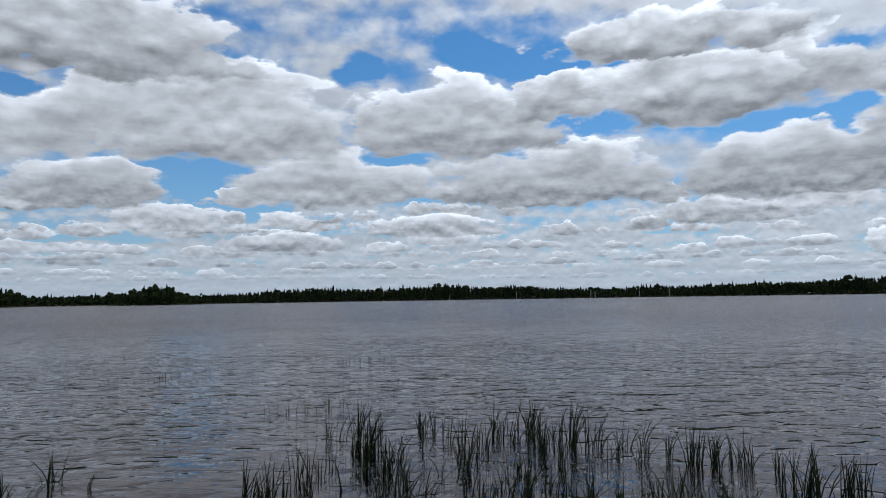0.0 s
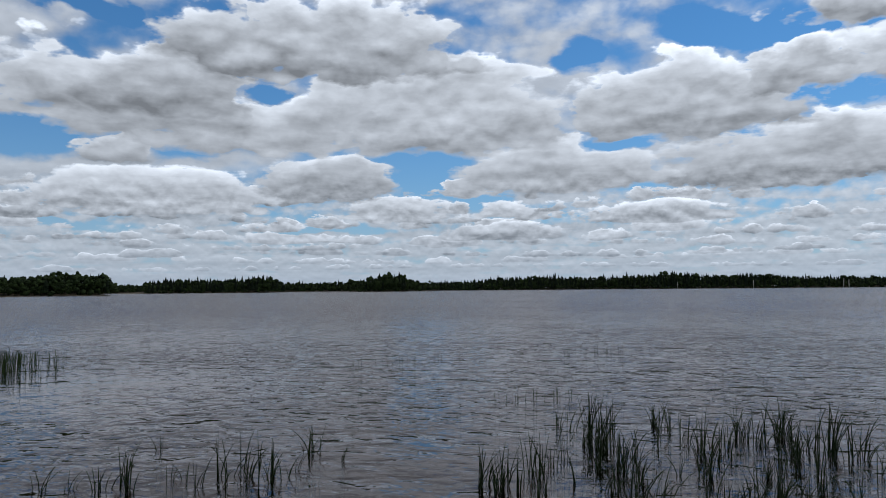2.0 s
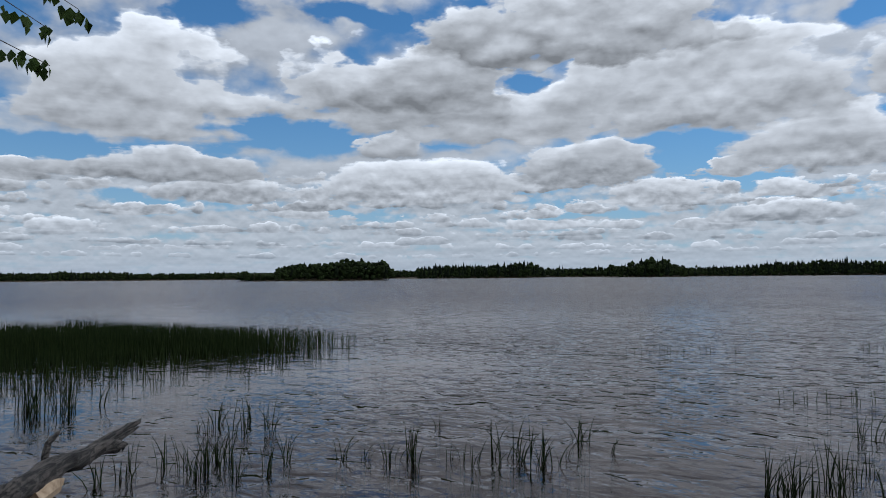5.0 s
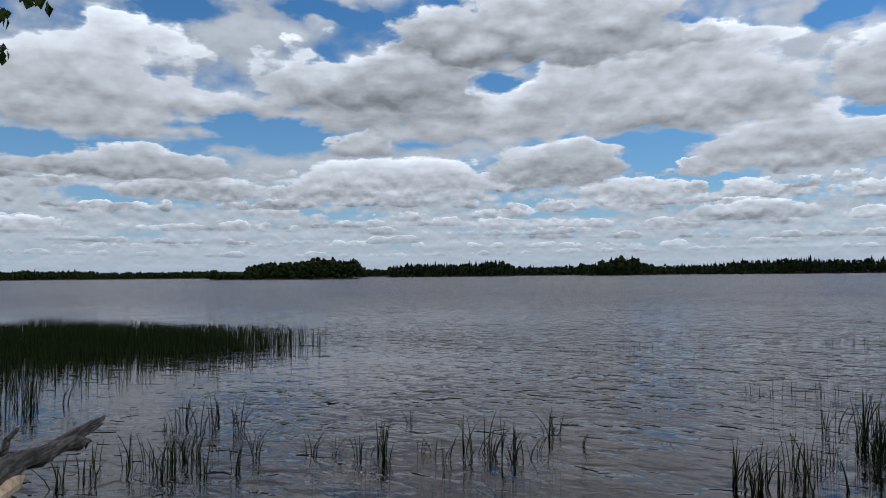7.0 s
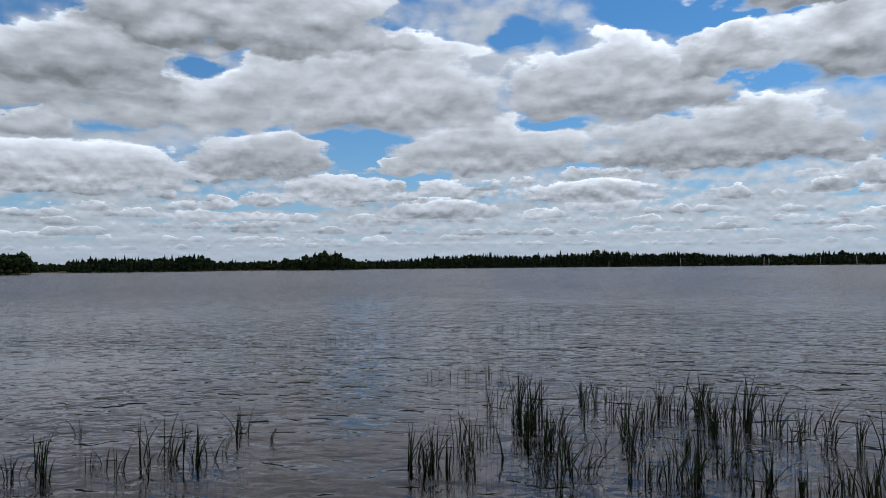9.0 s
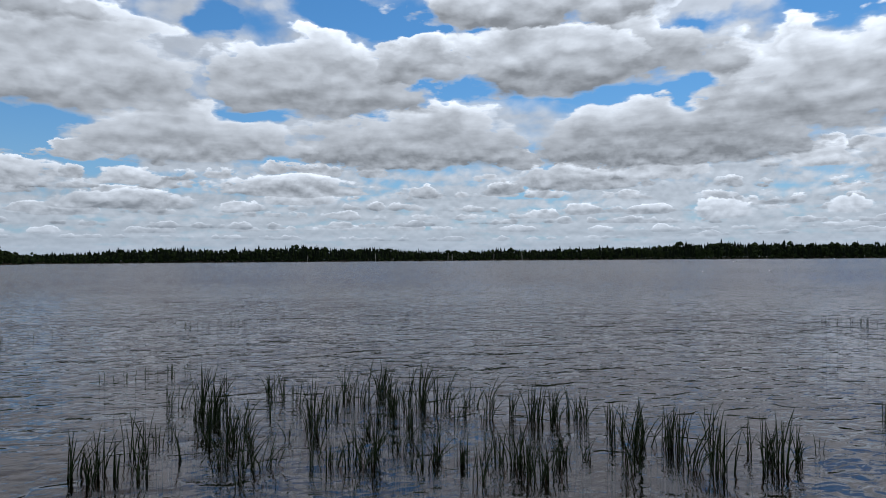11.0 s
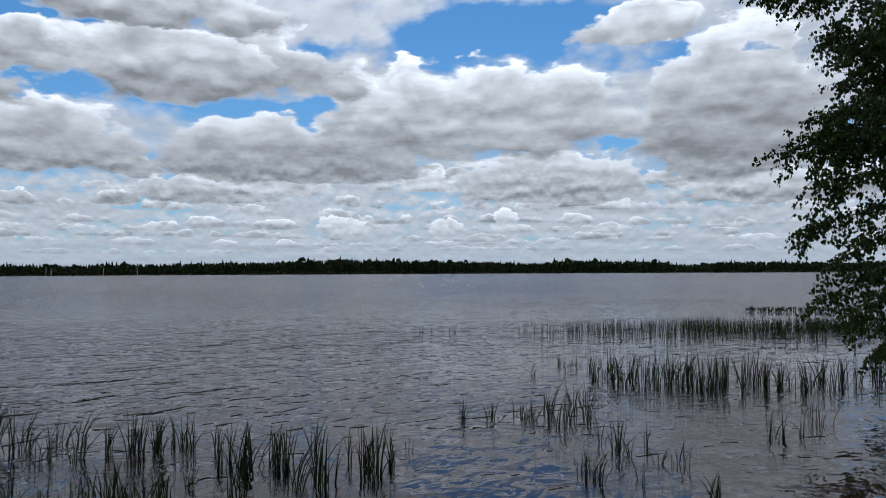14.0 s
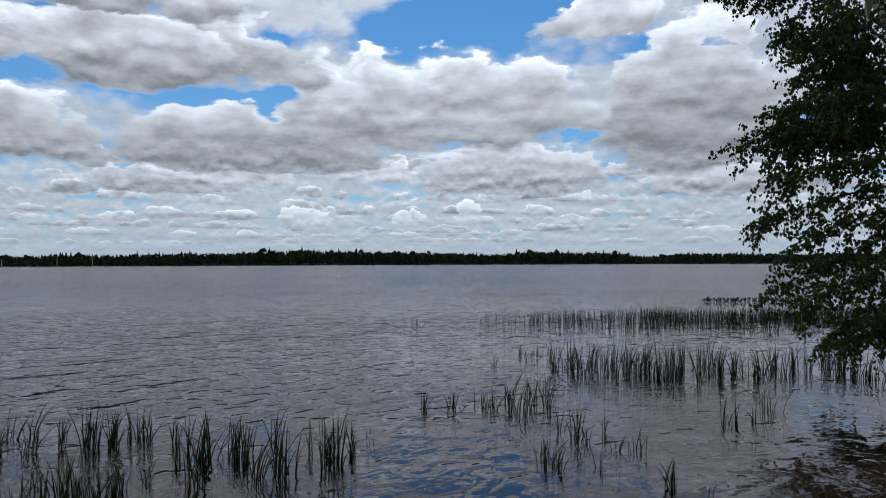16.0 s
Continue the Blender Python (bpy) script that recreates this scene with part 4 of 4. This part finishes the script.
def birch(label, trunk, r0, boughs, twigs, n, size):
    root = new("birch_tree")
    root.location = trunk[0]
    tagged(root, label, "tree")
    trunk = [Vector(p) - Vector(trunk[0]) for p in trunk]
    base = root.location
    s = Soup()
    path = []
    for i in range(len(trunk) - 1):
        for k in range(5):
            path.append(trunk[i].lerp(trunk[i + 1], k / 5))
    path.append(trunk[-1])
    m = len(path) - 1
    s.tube(path, [r0 * (1 - 0.85 * i / m) + 0.006 for i in range(m + 1)], 9)
    s.ob("trunk", M_BIRCH_BARK, root)
    for at, tip, r in boughs:
        wood, leaves = Soup(), Soup()
        k = min(m - 1, int(at * m))
        a = path[k].lerp(path[k + 1], at * m - k)
        b = Vector(tip) - Vector(base)
        bough(wood, leaves, a, b, r, int(twigs * (0.5 + 0.35 * (b - a).length)), n, size)
        limb = wood.ob("branch", M_TWIG, root)
        leaves.ob("foliage", M_LEAF, limb, smooth=False)
    return root


# the leaning birch over the water; tips of its boughs: place across (left is +), depth, height
ORIGIN = Vector((8.9, 2.6, 0))
LEFTWARD, AWAY = Vector((-0.36, 0.93, 0)), Vector((0.93, 0.36, 0))


def spot_at(left, depth, z):
    p = ORIGIN + LEFTWARD * (left - 0.06) + AWAY * depth
    return (0.2 + (p.x - 0.2) * 1.24, p.y * 1.24, 1.81 + (z - 1.81) * 1.24)


BOUGHS = [
    (0.55, spot_at(1.35, 0.0, 5.0), 0.03), (0.50, spot_at(0.75, 0.4, 4.6), 0.03), (0.48, spot_at(0.58, -0.3, 4.1), 0.028), (0.46, spot_at(0.65, 0.5, 3.7), 0.028),
    (0.40, spot_at(0.85, 0.1, 3.35), 0.03), (0.38, spot_at(1.22, 0.0, 3.12), 0.03), (0.36, spot_at(0.95, -0.3, 2.75), 0.028), (0.34, spot_at(1.05, 0.3, 2.25), 0.026),
    (0.32, spot_at(0.75, 0.0, 1.95), 0.026), (0.30, spot_at(0.85, 0.2, 1.50), 0.026), (0.26, spot_at(0.65, -0.3, 1.30), 0.024), (0.24, spot_at(0.35, 0.2, 0.95), 0.024),
    (0.22, spot_at(0.15, -0.2, 0.85), 0.022), (0.22, spot_at(-0.2, 0.1, 0.95), 0.022), (0.45, spot_at(0.1, 0.6, 3.3), 0.026),
    (0.5, spot_at(0.1, 0.2, 4.0), 0.026), (0.6, spot_at(0.4, 0.5, 5.3), 0.03), (0.62, spot_at(0.2, -0.6, 5.6), 0.03), (0.35, spot_at(-0.3, 0.5, 2.0), 0.024),
    (0.33, spot_at(-0.6, -0.4, 1.6), 0.024), (0.5, spot_at(-0.8, 0.3, 3.4), 0.026), (0.6, spot_at(-0.9, -0.3, 4.4), 0.026), (0.75, spot_at(0.6, 0.2, 6.4), 0.03),
    (0.5, spot_at(0.3, -0.7, 4.3), 0.026), (0.45, spot_at(0.35, -0.6, 3.5), 0.026), (0.55, spot_at(-0.1, -0.7, 4.9), 0.026),
    (0.5, spot_at(0.72, 0.2, 4.4), 0.026), (0.47, spot_at(0.62, -0.2, 3.8), 0.026), (0.42, spot_at(0.80, 0.4, 3.55), 0.026), (0.36, spot_at(1.08, 0.2, 3.25), 0.026),
    (0.8, spot_at(-0.5, 0.2, 6.6), 0.03), (0.9, spot_at(0.2, 0.0, 7.6), 0.02),
]
birch("green-leaved birch leaning out over the water from the bank", [(11.7, 0.6, 0.1), (11.75, 1.3, 1.6), (11.6, 2.2, 3.4), (11.3, 3.1, 5.5), (11.1, 3.6, 7.3), (10.9, 3.9, 8.8)], 0.12, BOUGHS, 47, 21, 0.066)


def sprig_birch(label, trunk, r0, sprigs, size):
    """A slender birch whose few hanging twigs come into view: (height on the trunk, tip, leaves)."""
    root = new("birch_sapling")
    tagged(root, label, "tree")
    root.location = trunk[0]
    base = Vector(trunk[0])
    path = [Vector(p) - base for p in trunk]
    s = Soup()
    s.tube(path, [r0 * (1 - 0.75 * i / (len(path) - 1)) for i in range(len(path))], 8)
    s.ob("trunk", M_BIRCH_BARK, root)
    for at, tip, count in sprigs:
        wood, leaves = Soup(), Soup()
        k = min(len(path) - 2, int(at))
        a, b = path[k].lerp(path[k + 1], at - k), Vector(tip) - base
        pts = []
        for i in range(7):
            u = i / 6
            pts.append(a.lerp(b, u) + Vector((0, 0, 0.35 * (b - a).length * u * (1 - u))))
        wood.tube(pts, [0.012, 0.010, 0.008, 0.006, 0.004, 0.003, 0.002], 5, False)
        for i in range(count):
            u = 1 - 0.22 * rng.random() ** 1.4
            p = a.lerp(b, u) + Vector((rng.gauss(0, .02), rng.gauss(0, .035), 0.35 * (b - a).length * u * (1 - u) - rng.uniform(0.0, 0.05)))
            leaf(leaves, p, size * rng.uniform(0.75, 1.15), rng.uniform(0, 6.28), rng.uniform(0.75, 0.98))
        limb = wood.ob("branch", M_TWIG, root)
        leaves.ob("foliage", M_LEAF, limb, smooth=False)


sprig_birch("slender birch on the bank with a few hanging leafy twigs", [(-5.0, 0.0, 0.2), (-4.95, 0.1, 1.6), (-4.9, 0.3, 3.0), (-4.85, 0.5, 4.3), (-4.8, 0.6, 5.2)], 0.05,
            [(2.6, (-4.19, 1.84, 3.34), 20), (2.5, (-4.24, 1.69, 3.21), 16), (2.2, (-4.23, 1.71, 3.0), 18), (3.3, (-4.3, 1.2, 3.8), 14), (3.7, (-4.5, 1.0, 4.4), 14)], 0.07)
sprig_birch("thin birch sapling with broad leaves close to the path", [(2.5, -0.6, 0.25), (2.4, -0.5, 1.2), (2.2, -0.35, 2.0), (2.05, -0.2, 2.6)], 0.02, [(2.4, (1.655, 0.375, 2.32), 3), (2.8, (1.9, 0.1, 2.75), 6)], 0.052)
